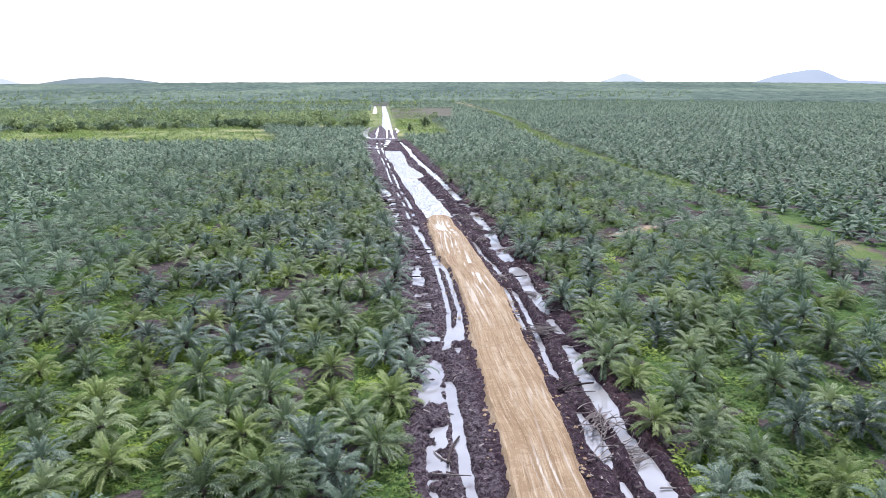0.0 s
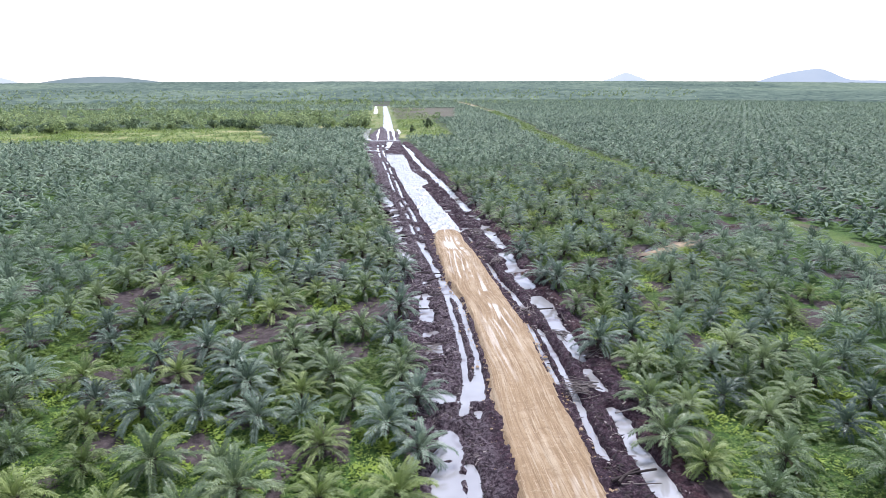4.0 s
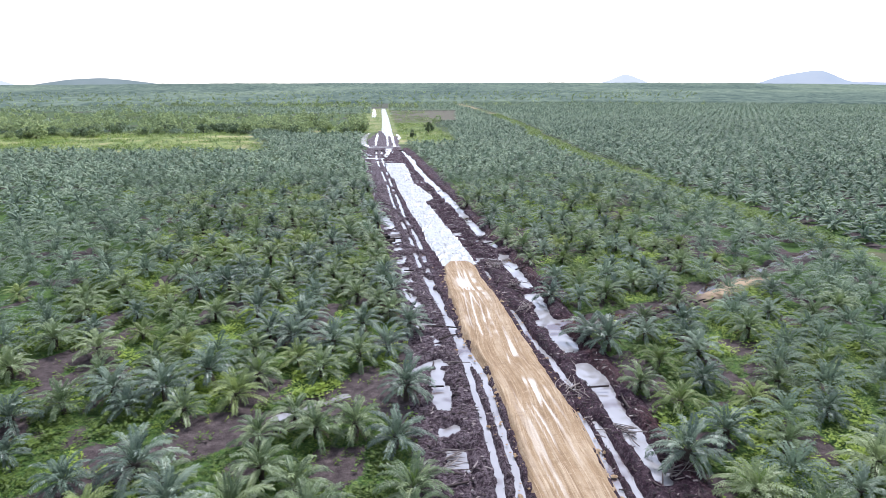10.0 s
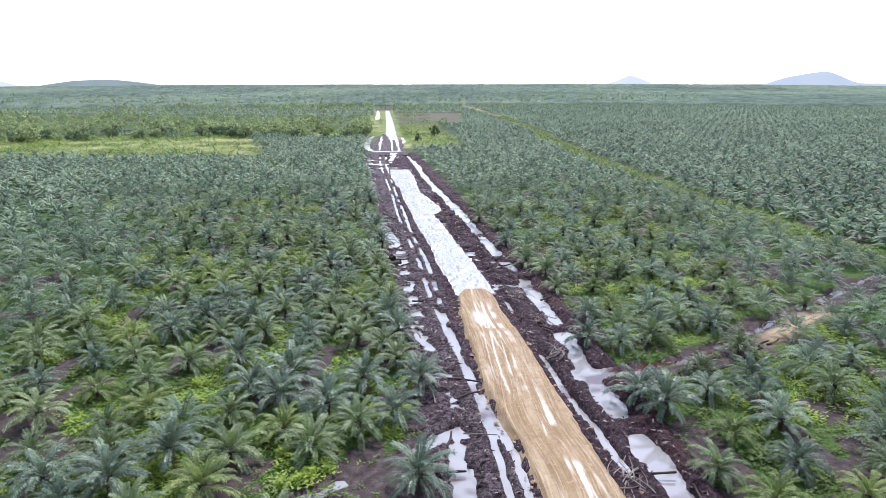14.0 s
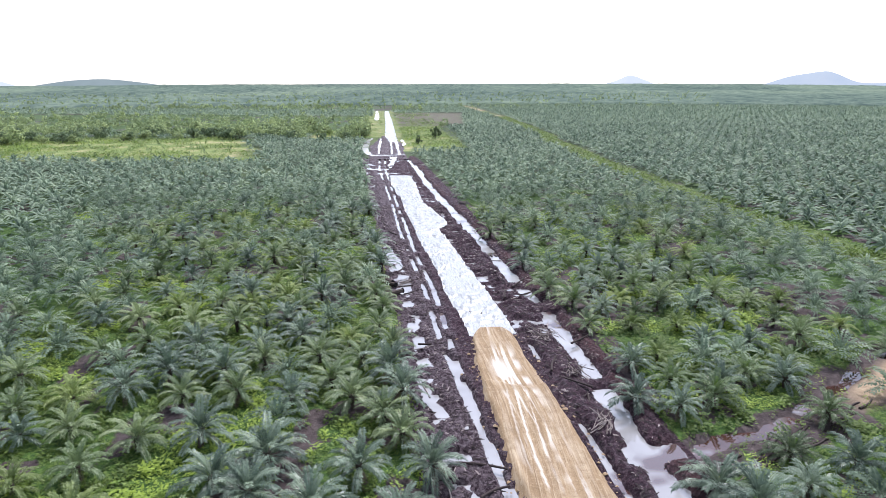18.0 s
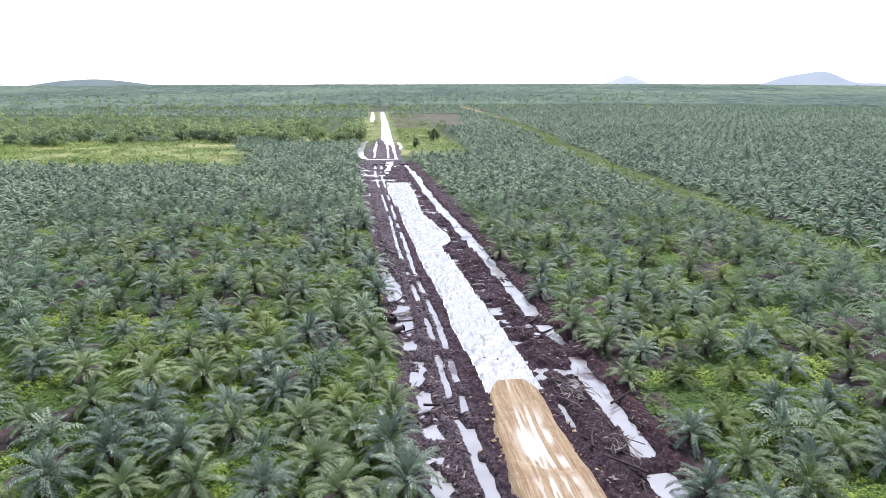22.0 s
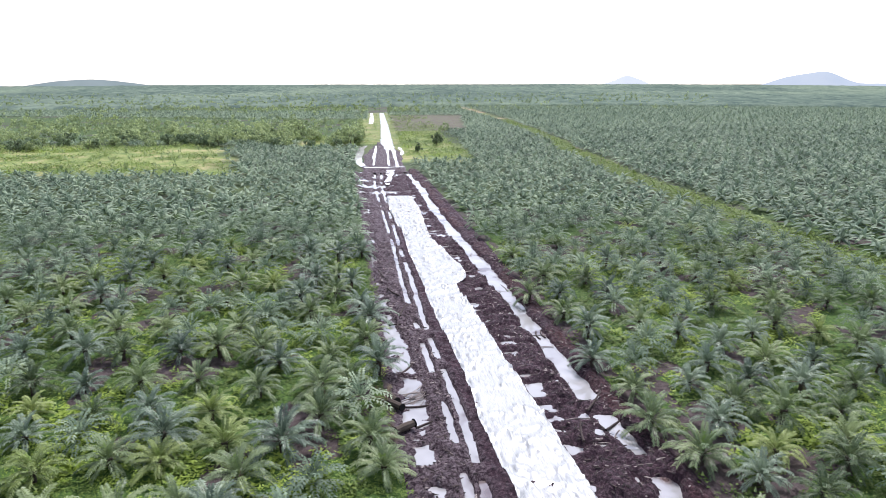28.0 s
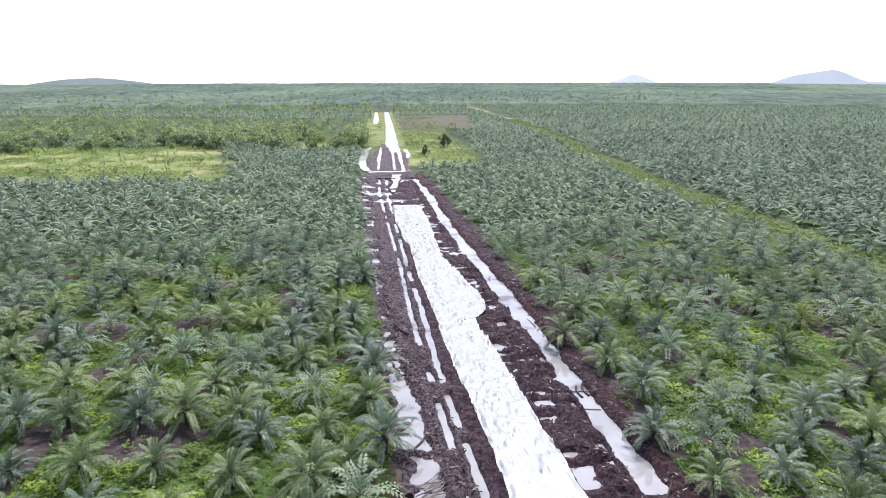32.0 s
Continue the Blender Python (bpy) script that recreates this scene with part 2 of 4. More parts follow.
def make_pale_water():
    n = Nodes("pale water with painted sky reflection", 0.08, 0.9)
    # Bright base colour stands in for white sky reflected in the water.
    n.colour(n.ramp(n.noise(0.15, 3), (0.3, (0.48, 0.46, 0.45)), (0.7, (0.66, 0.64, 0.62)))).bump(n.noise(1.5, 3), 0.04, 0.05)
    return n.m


def make_bark(name, a, b, rough=0.85):
    n = Nodes(name, rough, 0.2)
    n.colour(n.mix(0.4, n.ramp(n.random(), (0.0, a), (1.0, b)), n.ramp(n.noise(6.0, 5), (0.3, a), (0.7, b)))).bump(n.noise(14.0, 4), 0.7, 0.05)
    return n.m


GROUND, PEAT, SAND, FABRIC, WATER, PALE_WATER = make_ground(), make_peat(), make_sand(), make_fabric(), make_water(), make_pale_water()
BROWN_WATER = make_brown_water()
BARK = make_bark("palm trunk", (0.045, 0.035, 0.028), (0.10, 0.08, 0.065))
WOOD = make_bark("weathered branches", (0.12, 0.095, 0.085), (0.36, 0.31, 0.28))
DARKWOOD = make_bark("peat-stained log", (0.03, 0.022, 0.02), (0.085, 0.065, 0.06))
CHAR = make_bark("black cut end", (0.008, 0.007, 0.007), (0.02, 0.018, 0.017))


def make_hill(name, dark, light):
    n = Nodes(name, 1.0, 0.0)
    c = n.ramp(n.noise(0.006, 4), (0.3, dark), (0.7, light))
    # Hills glow in haze colours; their own base is nearly black.
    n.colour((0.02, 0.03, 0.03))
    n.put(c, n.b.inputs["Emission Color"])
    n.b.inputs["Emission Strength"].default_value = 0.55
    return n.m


HILL_NEAR = make_hill("wooded hill with glowing haze colour", (0.26, 0.33, 0.34), (0.33, 0.40, 0.41))
HILL = make_hill("blue hill with glowing haze colour", (0.55, 0.64, 0.76), (0.62, 0.70, 0.80))
HILL_FAINT = make_hill("faint hill with glowing haze colour", (0.72, 0.80, 0.90), (0.78, 0.85, 0.93))
DEBRIS_N = Nodes("root splinters", 0.8, 0.3)
DEBRIS_N.colour(DEBRIS_N.ramp(DEBRIS_N.attribute("tint"), (0.0, (0.012, 0.008, 0.008)), (0.6, (0.07, 0.05, 0.048)), (1.0, (0.34, 0.29, 0.27))))
DEBRIS = DEBRIS_N.m
HAZY_CANOPY = Nodes("distant canopy", 1.0, 0.0)
# Pale bluish greens put the haze of distance into the canopy colour.
HAZY_CANOPY.colour(HAZY_CANOPY.mix(0.5, HAZY_CANOPY.ramp(HAZY_CANOPY.attribute("tint"), (0.3, (0.062, 0.092, 0.080)), (0.5, (0.115, 0.156, 0.125)), (0.7, (0.19, 0.238, 0.165))),
                                 HAZY_CANOPY.ramp(HAZY_CANOPY.noise(0.045, 4, 0.8, HAZY_CANOPY.stretched(1.0, 0.22, 1)), (0.42, (0.056, 0.084, 0.074)), (0.58, (0.21, 0.258, 0.19)))))


# ---- tools ----
rng = random.Random(7)
nrg = np.random.default_rng(11)


def lattice(ix, iy, seed):
    h = (ix.astype(np.int64) * 374761393 + iy.astype(np.int64) * 668265263 + seed * 974634777) & 0x7FFFFFFF
    h = ((h ^ (h >> 13)) * 1274126177) & 0x7FFFFFFF
    return ((h ^ (h >> 16)) & 0xFFFF) / 65535.0


def grain(x, y, size, seed=0):
    """Smooth value noise, 0 to 1, with cells of that size."""
    u, v = np.asarray(x, float) / size, np.asarray(y, float) / size
    i, j = np.floor(u), np.floor(v)
    fu, fv = u - i, v - j
    fu, fv = fu * fu * (3 - 2 * fu), fv * fv * (3 - 2 * fv)
    a, b = lattice(i, j, seed), lattice(i + 1, j, seed)
    c, d = lattice(i, j + 1, seed), lattice(i + 1, j + 1, seed)
    return (a * (1 - fu) + b * fu) * (1 - fv) + (c * (1 - fu) + d * fu) * fv


def rough(x, y, size, seed=0, octaves=4, keep=0.55):
    total, amp, norm = 0.0, 1.0, 0.0
    for k in range(octaves):
        total = total + amp * grain(x, y, size / 2 ** k, seed + k * 17)
        norm += amp
        amp *= keep
    return total / norm


def along(*stations):
    """A line down the site: its x at each y, from stations (y, x)."""
    ys, xs = [s[0] for s in stations], [s[1] for s in stations]
    return lambda y: np.interp(y, ys, xs)


def smooth(a, b, v):
    f = np.clip((np.asarray(v, float) - a) / (b - a), 0, 1)
    return f * f * (3 - 2 * f)


def mesh(name, verts, faces, material, **attributes):
    me = bpy.data.meshes.new(name)
    if isinstance(faces, np.ndarray) and isinstance(verts, np.ndarray):
        n = faces.shape[1]
        me.vertices.add(len(verts))
        me.vertices.foreach_set("co", verts.astype(np.float32).ravel())
        me.loops.add(faces.size)
        me.loops.foreach_set("vertex_index", faces.astype(np.int32).ravel())
        me.polygons.add(len(faces))
        me.polygons.foreach_set("loop_start", np.arange(0, faces.size, n, dtype=np.int32))
        me.update(calc_edges=True)
    else:
        me.from_pydata([tuple(v) for v in verts], [], [tuple(f) for f in faces])
    me.materials.append(material)
    for key, values in attributes.items():
        me.attributes.new(key, "FLOAT", "POINT").data.foreach_set("value", np.asarray(values, np.float32).ravel())
    return me


def shade(me):
    me.polygons.foreach_set("use_smooth", [True] * len(me.polygons))
    return me


def sheet(name, X, Y, Z, material, keep=None, smoothly=True, **attributes):
    """A grid of rows and columns as one mesh."""
    r, c = X.shape
    verts = np.stack([X, Y, Z], -1).reshape(-1, 3)
    i = np.arange(r * c).reshape(r, c)
    faces = np.stack([i[:-1, :-1], i[:-1, 1:], i[1:, 1:], i[1:, :-1]], -1)
    faces = faces[keep] if keep is not None else faces.reshape(-1, 4)
    me = mesh(name, verts, faces.reshape(-1, 4), material, **attributes)
    return shade(me) if smoothly else me


def child(name, me, parent, m=None, label=""):
    ob = new(name, me)
    ob.parent = parent
    if m is not None:
        ob.matrix_basis = m
    return tagged(ob, label)


def scatter(name, places, shapes, material, label, category, tall=1.0, vary=0.0, group=1):
    """Many small copies joined into one mesh."""
    V, F, T, base = [], [], [], 0
    for i, (x, y, z, size, tint) in enumerate(places):
        v, f = shapes[i % len(shapes)]
        a = (i * 2.399) % math.tau
        c, s = math.cos(a) * size, math.sin(a) * size
        q = np.empty_like(v)
        q[:, 0], q[:, 1], q[:, 2] = v[:, 0] * c - v[:, 1] * s + x, v[:, 0] * s + v[:, 1] * c + y, v[:, 2] * size * tall + z
        V.append(q)
        F.append(f + base)
        T.append(np.clip(tint + vary * (np.repeat(lattice(np.arange(len(f)) // group, np.full(len(f), i), 9), len(v) // len(f)) - 0.5), 0, 1) if vary else np.full(len(v), tint))
        base += len(v)
    me = mesh(name, np.concatenate(V), np.concatenate(F), material, tint=np.concatenate(T))
    tagged(new(name, me), label, category, kind="stuff")


# ---- lines of the site ----
EDGE_W = along((0, 3.5), (130, 4.5), (190, 3), (230, 0.5), (270, -1.5), (320, -4.5), (400, -9), (480, -13), (640, -13), (1100, -14))
EDGE_E = along((0, 27.5), (60, 29.5), (90, 30.8), (140, 32), (190, 31.2), (220, 29), (250, 27.6), (300, 25.5), (420, 19), (480, 14), (640, 12), (1100, 12))
SAND_W = along((0, 11.6), (57, 12.4), (77, 13.1), (91, 13.4), (105, 14.1), (128, 14.3), (134, 13.5), (146, 12.4), (160, 12.0), (173, 12.4), (190, 13.2))
SAND_E = along((0, 19.0), (56, 20.5), (64, 21.3), (80, 22.0), (91, 22.3), (105, 22.8), (115, 23.2), (125, 23.0), (136, 22.6), (149, 22.2), (160, 21.4), (168, 21.0), (176, 20.6), (190, 20.4))
CLOTH_W = along((170, 13.2), (188, 12.7), (200, 11.5), (222, 10.4), (245, 8.6), (265, 7.7), (285, 6.3), (314, 5.0), (345, 2.3), (373, 2.0))
CLOTH_E = along((170, 20.8), (193, 20.3), (210, 19.2), (230, 17.7), (246, 16.5), (254, 15.2), (262, 15.0), (265.5, 17.2), (278, 17.8), (283, 16.0), (291, 15.2), (308, 12.7), (350, 12.3), (373, 10.8))
CANAL = along((0, 27.0), (70, 27.3), (80, 27.7), (105, 28.5), (120, 28.7), (135, 28.3), (150, 28.2), (160, 28.6), (180, 28.5), (197, 28.1), (212, 26.3), (222, 25.8), (234, 25.3), (250, 24.5), (268, 23.1), (290, 21.3), (314, 19.5), (350, 17.0), (390, 16.0), (440, 12.4), (640, 9))
RUT_A = along((0, 8.2), (70, 8.7), (84, 8.9), (97, 10.8), (108, 11.7), (127, 11.8), (145, 11.1), (160, 10.0), (180, 8.2), (195, 7.6), (209, 7.3), (219, 6.4), (231, 5.5), (252, 4.4), (262, 3.5), (277, 3.1), (300, 2.2), (400, -3))
RUT_B = along((0, 11.0), (88, 11.2), (98, 12.6), (106, 13.5), (128, 13.7), (136, 12.4), (147, 11.4), (157, 10.7), (172, 9.8), (186, 9.6), (195, 9.3), (209, 9.1), (219, 8.2), (231, 7.1), (257, 5.9), (273, 5.4), (300, 3.8), (400, 0))
RUT_C = along((0, 23.4), (65, 24.0), (80, 23.6), (92, 24.4), (105, 25.1), (120, 25.2), (130, 24.6), (139, 23.6), (148, 23.2), (160, 22.9), (185, 22.0), (260, 19.5), (400, 11))
POOLS = along((0, 5.5), (70, 6.0), (100, 7.6), (122, 7.4), (145, 7.2), (160, 5.3), (180, 4.7), (210, 3.0), (225, 2.1), (250, -0.9), (270, -2.7), (320, -4.0), (390, -8.0), (480, -11))
WATER_Z = -0.18


def plugs(y, *spans):
    """1 where earth closes a ditch, else 0."""
    f = 0.0
    for a, b in spans:
        f = np.maximum(f, smooth(a - 1.2, a + 0.6, y) * (1 - smooth(b - 0.6, b + 1.2, y)))
    return f


def trough(x, centre, width):
    return np.exp(-np.abs((x - centre) / (0.62 * width)) ** 3.5)


def strip_height(x, y):
    """Height of the churned peat along the works."""
    lump = rough(x, y, 2.6, 3, 5, 0.72) - 0.5
    wob = (rough(x, y, 4.0, 41, 5, 0.7) - 0.5) * 2.2
    z = 0.22 + 0.75 * lump
    ribs = grain(x * 0.35, y * 1.0 + grain(x, y, 4, 5) * 1.4, 1.15, 8) - 0.5
    edge = np.maximum(0, (x - CLOTH_E(y)) * (CANAL(y) - 1.8 - x))
    z = z + np.where((y > 183) & (edge > 0), 0.95 * ribs - 0.25, 0.16 * ribs)
    ridge = trough(x, RUT_C(y) + 1.5, 1.9)
    z = z + 0.42 * ridge * (0.4 + rough(x, y, 9, 77, 2))
    bank = trough(x, CANAL(y) + 3.2, 2.2) * (1 - smooth(150, 240, y) * 0.5)
    z = z + 0.28 * bank
    w = 1.65 + 1.2 * (grain(y, y * 0, 9, 12) - 0.4) + 0.8 * smooth(225, 265, y) - 0.7 * smooth(320, 400, y) + 0.9 * trough(y, 125, 7) + 1.0 * trough(y, 140, 5)
    shut = plugs(y, (88.5, 91.5), (99.5, 101.5), (131, 134.5), (163, 166), (193.5, 197), (207, 211))
    z = z - 1.25 * trough(x + wob * 0.9, CANAL(y), w) * (1 - 0.95 * shut)
    gapA = smooth(0.22, 0.34, grain(y, y * 0, 5, 21))
    gapB = smooth(0.25, 0.38, grain(y, y * 0, 4, 31))
    gapC = smooth(0.36, 0.52, grain(y, y * 0, 8, 51))
    wideA = 1.15 - 0.35 * smooth(84, 97, y)
    gapA = np.maximum(gapA, smooth(94, 97, y) * (1 - smooth(128, 132, y)))
    gapB = np.maximum(gapB, smooth(90, 93, y) * (1 - smooth(138, 142, y)))
    z = z - 0.75 * trough(x + wob * 0.35, RUT_A(y), wideA) * gapA
    z = z - 0.80 * trough(x + wob * 0.35, RUT_B(y), 0.85 + 0.9 * trough(y, 94, 8) + 0.8 * trough(y, 134, 5)) * gapB * smooth(84, 89, y)
    gapC = np.maximum(gapC, smooth(92, 95, y) * (1 - smooth(113, 117, y)))
    gapC = np.maximum(gapC, smooth(121, 124, y) * (1 - smooth(140, 144, y)))
    z = z - 0.75 * trough(x + wob * 0.5, RUT_C(y), 0.95 + 1.3 * trough(y, 61, 6)) * gapC * (1 - smooth(176, 183, y))
    gapD = smooth(93, 96, y) * (1 - smooth(116, 119, y)) * smooth(0.2, 0.4, grain(y, y * 0, 6, 57))
    z = z - 0.7 * trough(x + wob * 0.25, SAND_E(y) + 0.55, 0.8) * gapD
    pools = smooth(0.44, 0.56, rough(x, y * 1.4, 3.4, 61, 3))
    big = np.maximum(trough(y, 222, 34), 0.8 * trough(y, 78, 16))
    z = z - 0.75 * trough(x + wob, POOLS(y), 2.2 + 0.5 * big) * np.maximum(pools, 0.9 * big * smooth(0.3, 0.45, rough(x, y, 4, 65, 2)))
    wet = smooth(365, 385, y) * smooth(0.45, 0.6, rough(x * 0.6, y * 1.5, 6.5, 71, 3))
    z = z - 0.42 * wet
    cross = trough(y + wob * 2, 147.0, 3.2) * smooth(25.0, 26.2, x)
    z = z - 0.9 * cross
    cross_w = trough(y - (x - 8) * 0.68 + wob, 133.5, 2.2) * (1 - smooth(7.5, 9.0, x))
    z = z - 0.7 * cross_w
    clod = np.abs(rough(x, y, 1.5, 91, 3, 0.6) - 0.5) * 2
    block = np.abs(rough(x * 0.8, y, 3.4, 95, 2) - 0.5) * 2
    z = z + (0.75 * (0.35 - clod) + 0.6 * (0.3 - block)) * smooth(-0.12, 0.15, z)
    under = smooth(0.4, 1.2, np.minimum(x - SAND_W(y), SAND_E(y) - x)) * (1 - smooth(186, 188, y))
    z = z * (1 - under) - 0.3 * under
    rim = np.minimum(x - (EDGE_W(y) - 1.5), EDGE_E(y) + 1.5 - x)
    return z * smooth(0.0, 1.6, rim)


# side ditch and track on the west, side canal and track on the east
def ditch_w(x):
    return np.interp(x, [-60, -30, -10.7, -2, 8], [101, 111, 121.5, 127, 134])


def canal_e(x):
    return np.interp(x, [28, 33, 40, 50, 60, 73, 98, 112], [146, 147.5, 149.5, 153.2, 160, 168.6, 184, 192])


def open_w(x):
    return smooth(-34.0, -28.0, x) * (1 - smooth(3.5, 4.8, x))


def land_height(x, y):
    z = 0.45 * (rough(x, y, 14, 101, 4) - 0.5)
    near = smooth(0.5, 4.0, np.minimum(np.abs(x - EDGE_W(y) + 1.5), np.abs(x - EDGE_E(y) - 1.5)))
    z = z * near
    wob = (rough(x, y, 4.0, 111, 3) - 0.5) * 2.2
    z = z - 1.1 * trough(y + wob, ditch_w(x), 1.05) * open_w(x) * smooth(0.46, 0.62, grain(x, y * 0, 2.6, 135))
    z = z - 1.2 * trough(y + wob, canal_e(x), 1.6) * smooth(31, 33, x) * (1 - smooth(108, 112, x)) * np.maximum(smooth(0.24, 0.36, grain(x, y * 0, 7, 131)), 1 - smooth(44, 47, x))
    rise = smooth(2400, 4700, y)
    return z + 41 * rise


def track_mask(x, y):
    """Bare earth of the two side tracks, the loose path and the worn rows between palms."""
    wob = (rough(x, y, 5.0, 121, 3) - 0.5) * 3
    west = trough(y + wob, ditch_w(x) - 3.6, 2.9) * (x < 6) * smooth(-60, -46, x)
    east = trough(y + wob, canal_e(x) - 3.6, 3.4) * (x > 40) * (1 - smooth(108, 113, x))
    rim_w = trough(y + wob, ditch_w(x), 2.6) * open_w(x)
    rim_e = trough(y + wob, canal_e(x), 3.6) * (x > 31) * (1 - smooth(108, 113, x))
    worn = smooth(0.62, 0.70, rough(x * 1.7, y * 0.75, 9.0, 141, 4))
    skirt = np.maximum(trough(x, EDGE_E(y) + 2.5, 3.0), trough(x, EDGE_W(y) - 1.2, 1.6)) * smooth(0.35, 0.6, rough(x, y, 5, 151, 3))
    return np.clip(np.maximum.reduce([west, east, rim_w, rim_e, worn * 0.95, skirt]), 0, 1)


def cover_mask(x, y):
    lush = smooth(0.26, 0.41, rough(x, y, 9.0, 161, 4))
    return np.clip(lush * (1 - track_mask(x, y)), 0, 1)


def in_meadow(x, y):
    wob = (rough(x, y, 45, 171, 4) - 0.5) * 90
    west = smooth(450, 466, y + 0.16 * x + 34 + wob * 0.3) * (1 - smooth(600, 615, y + wob * 0.5)) * (1 - smooth(-96, -80, x + (y - 490) * 0.25 + wob * 0.7)) * smooth(-330, -300, x)
    small = smooth(560, 575, y) * (1 - smooth(660, 675, y + wob * .3)) * smooth(-62, -54, x) * (1 - smooth(-16, -14, x))
    east = smooth(475, 490, y) * (1 - smooth(715, 735, y + wob * .3)) * smooth(13, 15, x) * (1 - smooth(44, 56, x + wob * 0.3))
    return np.clip(np.maximum.reduce([west, small, east]), 0, 1)


def in_bare(x, y):
    """The cleared brown field beyond the grass."""
    wob = (rough(x, y, 40, 175, 4) - 0.5) * 50
    return smooth(715, 735, y + wob * 0.6) * (1 - smooth(1020, 1060, y + wob)) * smooth(12, 18, x + wob * 0.1) * (1 - smooth(76, 86, x - (y - 735) * 0.115 + wob * 0.3))


def in_path_e(x, y):
    """The cleared strip between two blocks of palms."""
    middle = np.interp(y, [90, 300, 380, 450, 550, 700, 900, 1200], [113, 111, 112, 116, 124, 137, 148, 153])
    return np.exp(-np.abs((x - middle - 4 * (grain(y, y * 0, 60, 181) - 0.5)) / (5.9 + 0.005 * np.clip(y - 250, 0, 1000))) ** 4) * smooth(90, 110, y)


# ---- ground ----
def build_ground():
    ys = np.concatenate([np.linspace(-400, 30, 14)[:-1], np.arange(30, 330, 1.5), 330 * 1.022 ** np.arange(0, 123)])
    out = np.concatenate([np.arange(0, 90, 1.5), 90 * 1.06 ** np.arange(0, 67)])
    W = EDGE_W(ys)[:, None] - 1.5 - out[None, ::-1]
    E = EDGE_E(ys)[:, None] + 1.5 + out[None, :]
    X = np.concatenate([W, E], 1)
    Y = np.repeat(ys[:, None], X.shape[1], 1)
    Z = land_height(X, Y)
    keep = np.ones((len(ys) - 1, X.shape[1] - 1), bool)
    keep[:, len(out) - 1] = ys[:-1] > 446
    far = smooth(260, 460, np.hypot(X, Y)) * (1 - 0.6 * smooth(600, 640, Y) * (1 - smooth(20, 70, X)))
    meadow = in_meadow(X, Y)
    cover = cover_mask(X, Y)
    sandy = np.clip(trough(Y, canal_e(X) - 4.0, 4.0) * smooth(57, 64, X) * (1 - smooth(76, 82, X)) + 0.8 * in_path_e(X - 2.0, Y) ** 6 * smooth(430, 520, Y) * smooth(0.42, 0.5, rough(X, Y, 40, 191, 2)), 0, 1)
    meadow = np.maximum(meadow, (0.35 + 0.15 * smooth(200, 400, Y)) * in_path_e(X, Y))
    meadow = np.maximum(meadow, 0.85 * smooth(575, 600, Y) * (1 - smooth(1100, 1150, Y)) * smooth(-26, -18, X) * (1 - smooth(12, 20, X)))
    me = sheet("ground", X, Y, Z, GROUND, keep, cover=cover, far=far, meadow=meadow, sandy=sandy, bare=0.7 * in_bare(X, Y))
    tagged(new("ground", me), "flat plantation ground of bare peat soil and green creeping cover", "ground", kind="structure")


def build_works():
    ys = np.concatenate([np.linspace(-400, 30, 30)[:-1], np.arange(30, 300, 0.42), np.arange(300, 452.5, 1.0)])
    s = np.linspace(0, 1, 116)
    X = (EDGE_W(ys) - 1.5)[:, None] + s[None, :] * (EDGE_E(ys) - EDGE_W(ys) + 3.0)[:, None]
    Y = np.repeat(ys[:, None], len(s), 1)
    red = np.clip(trough(X, CANAL(Y) + 3.0, 2.6) * smooth(0.35, 0.6, rough(X, Y, 8, 81, 3)), 0, 1)
    grey = 1 - smooth(0.0, 1.0, (X - RUT_B(Y)) / 1.5)
    me = sheet("peat_strip", X, Y, strip_height(X, Y), PEAT, red=red, grey=grey)
    tagged(new("peat_strip", me), "churned wet dark peat with ruts along the new road", "earthworks", kind="structure")
    # standing water: one level sheet under the works
    yw = np.concatenate([[-400], np.arange(20, 451, 10.0)])
    Xw = np.stack([EDGE_W(yw) - 1.0, EDGE_E(yw) + 1.0], 1)
    Yw = np.stack([yw, yw], 1)
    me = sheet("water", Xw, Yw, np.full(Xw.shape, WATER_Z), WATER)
    tagged(new("water", me), "still pools and ditches with sky reflection painted pale", "water", kind="structure")
    # water of the side ditch and the side canal
    for name, line, x0, x1, half in (("ditch_water", ditch_w, -34.0, 4.0, 3.0), ("canal_water", canal_e, 30.2, 111.0, 4.0)):
        xs = np.arange(x0, x1, 1.5)
        Xs = np.stack([xs, xs], 1)
        Ys = np.stack([line(xs) - half, line(xs) + half], 1)
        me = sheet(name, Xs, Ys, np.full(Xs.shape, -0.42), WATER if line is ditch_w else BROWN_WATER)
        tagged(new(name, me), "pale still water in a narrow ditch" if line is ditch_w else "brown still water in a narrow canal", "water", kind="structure")


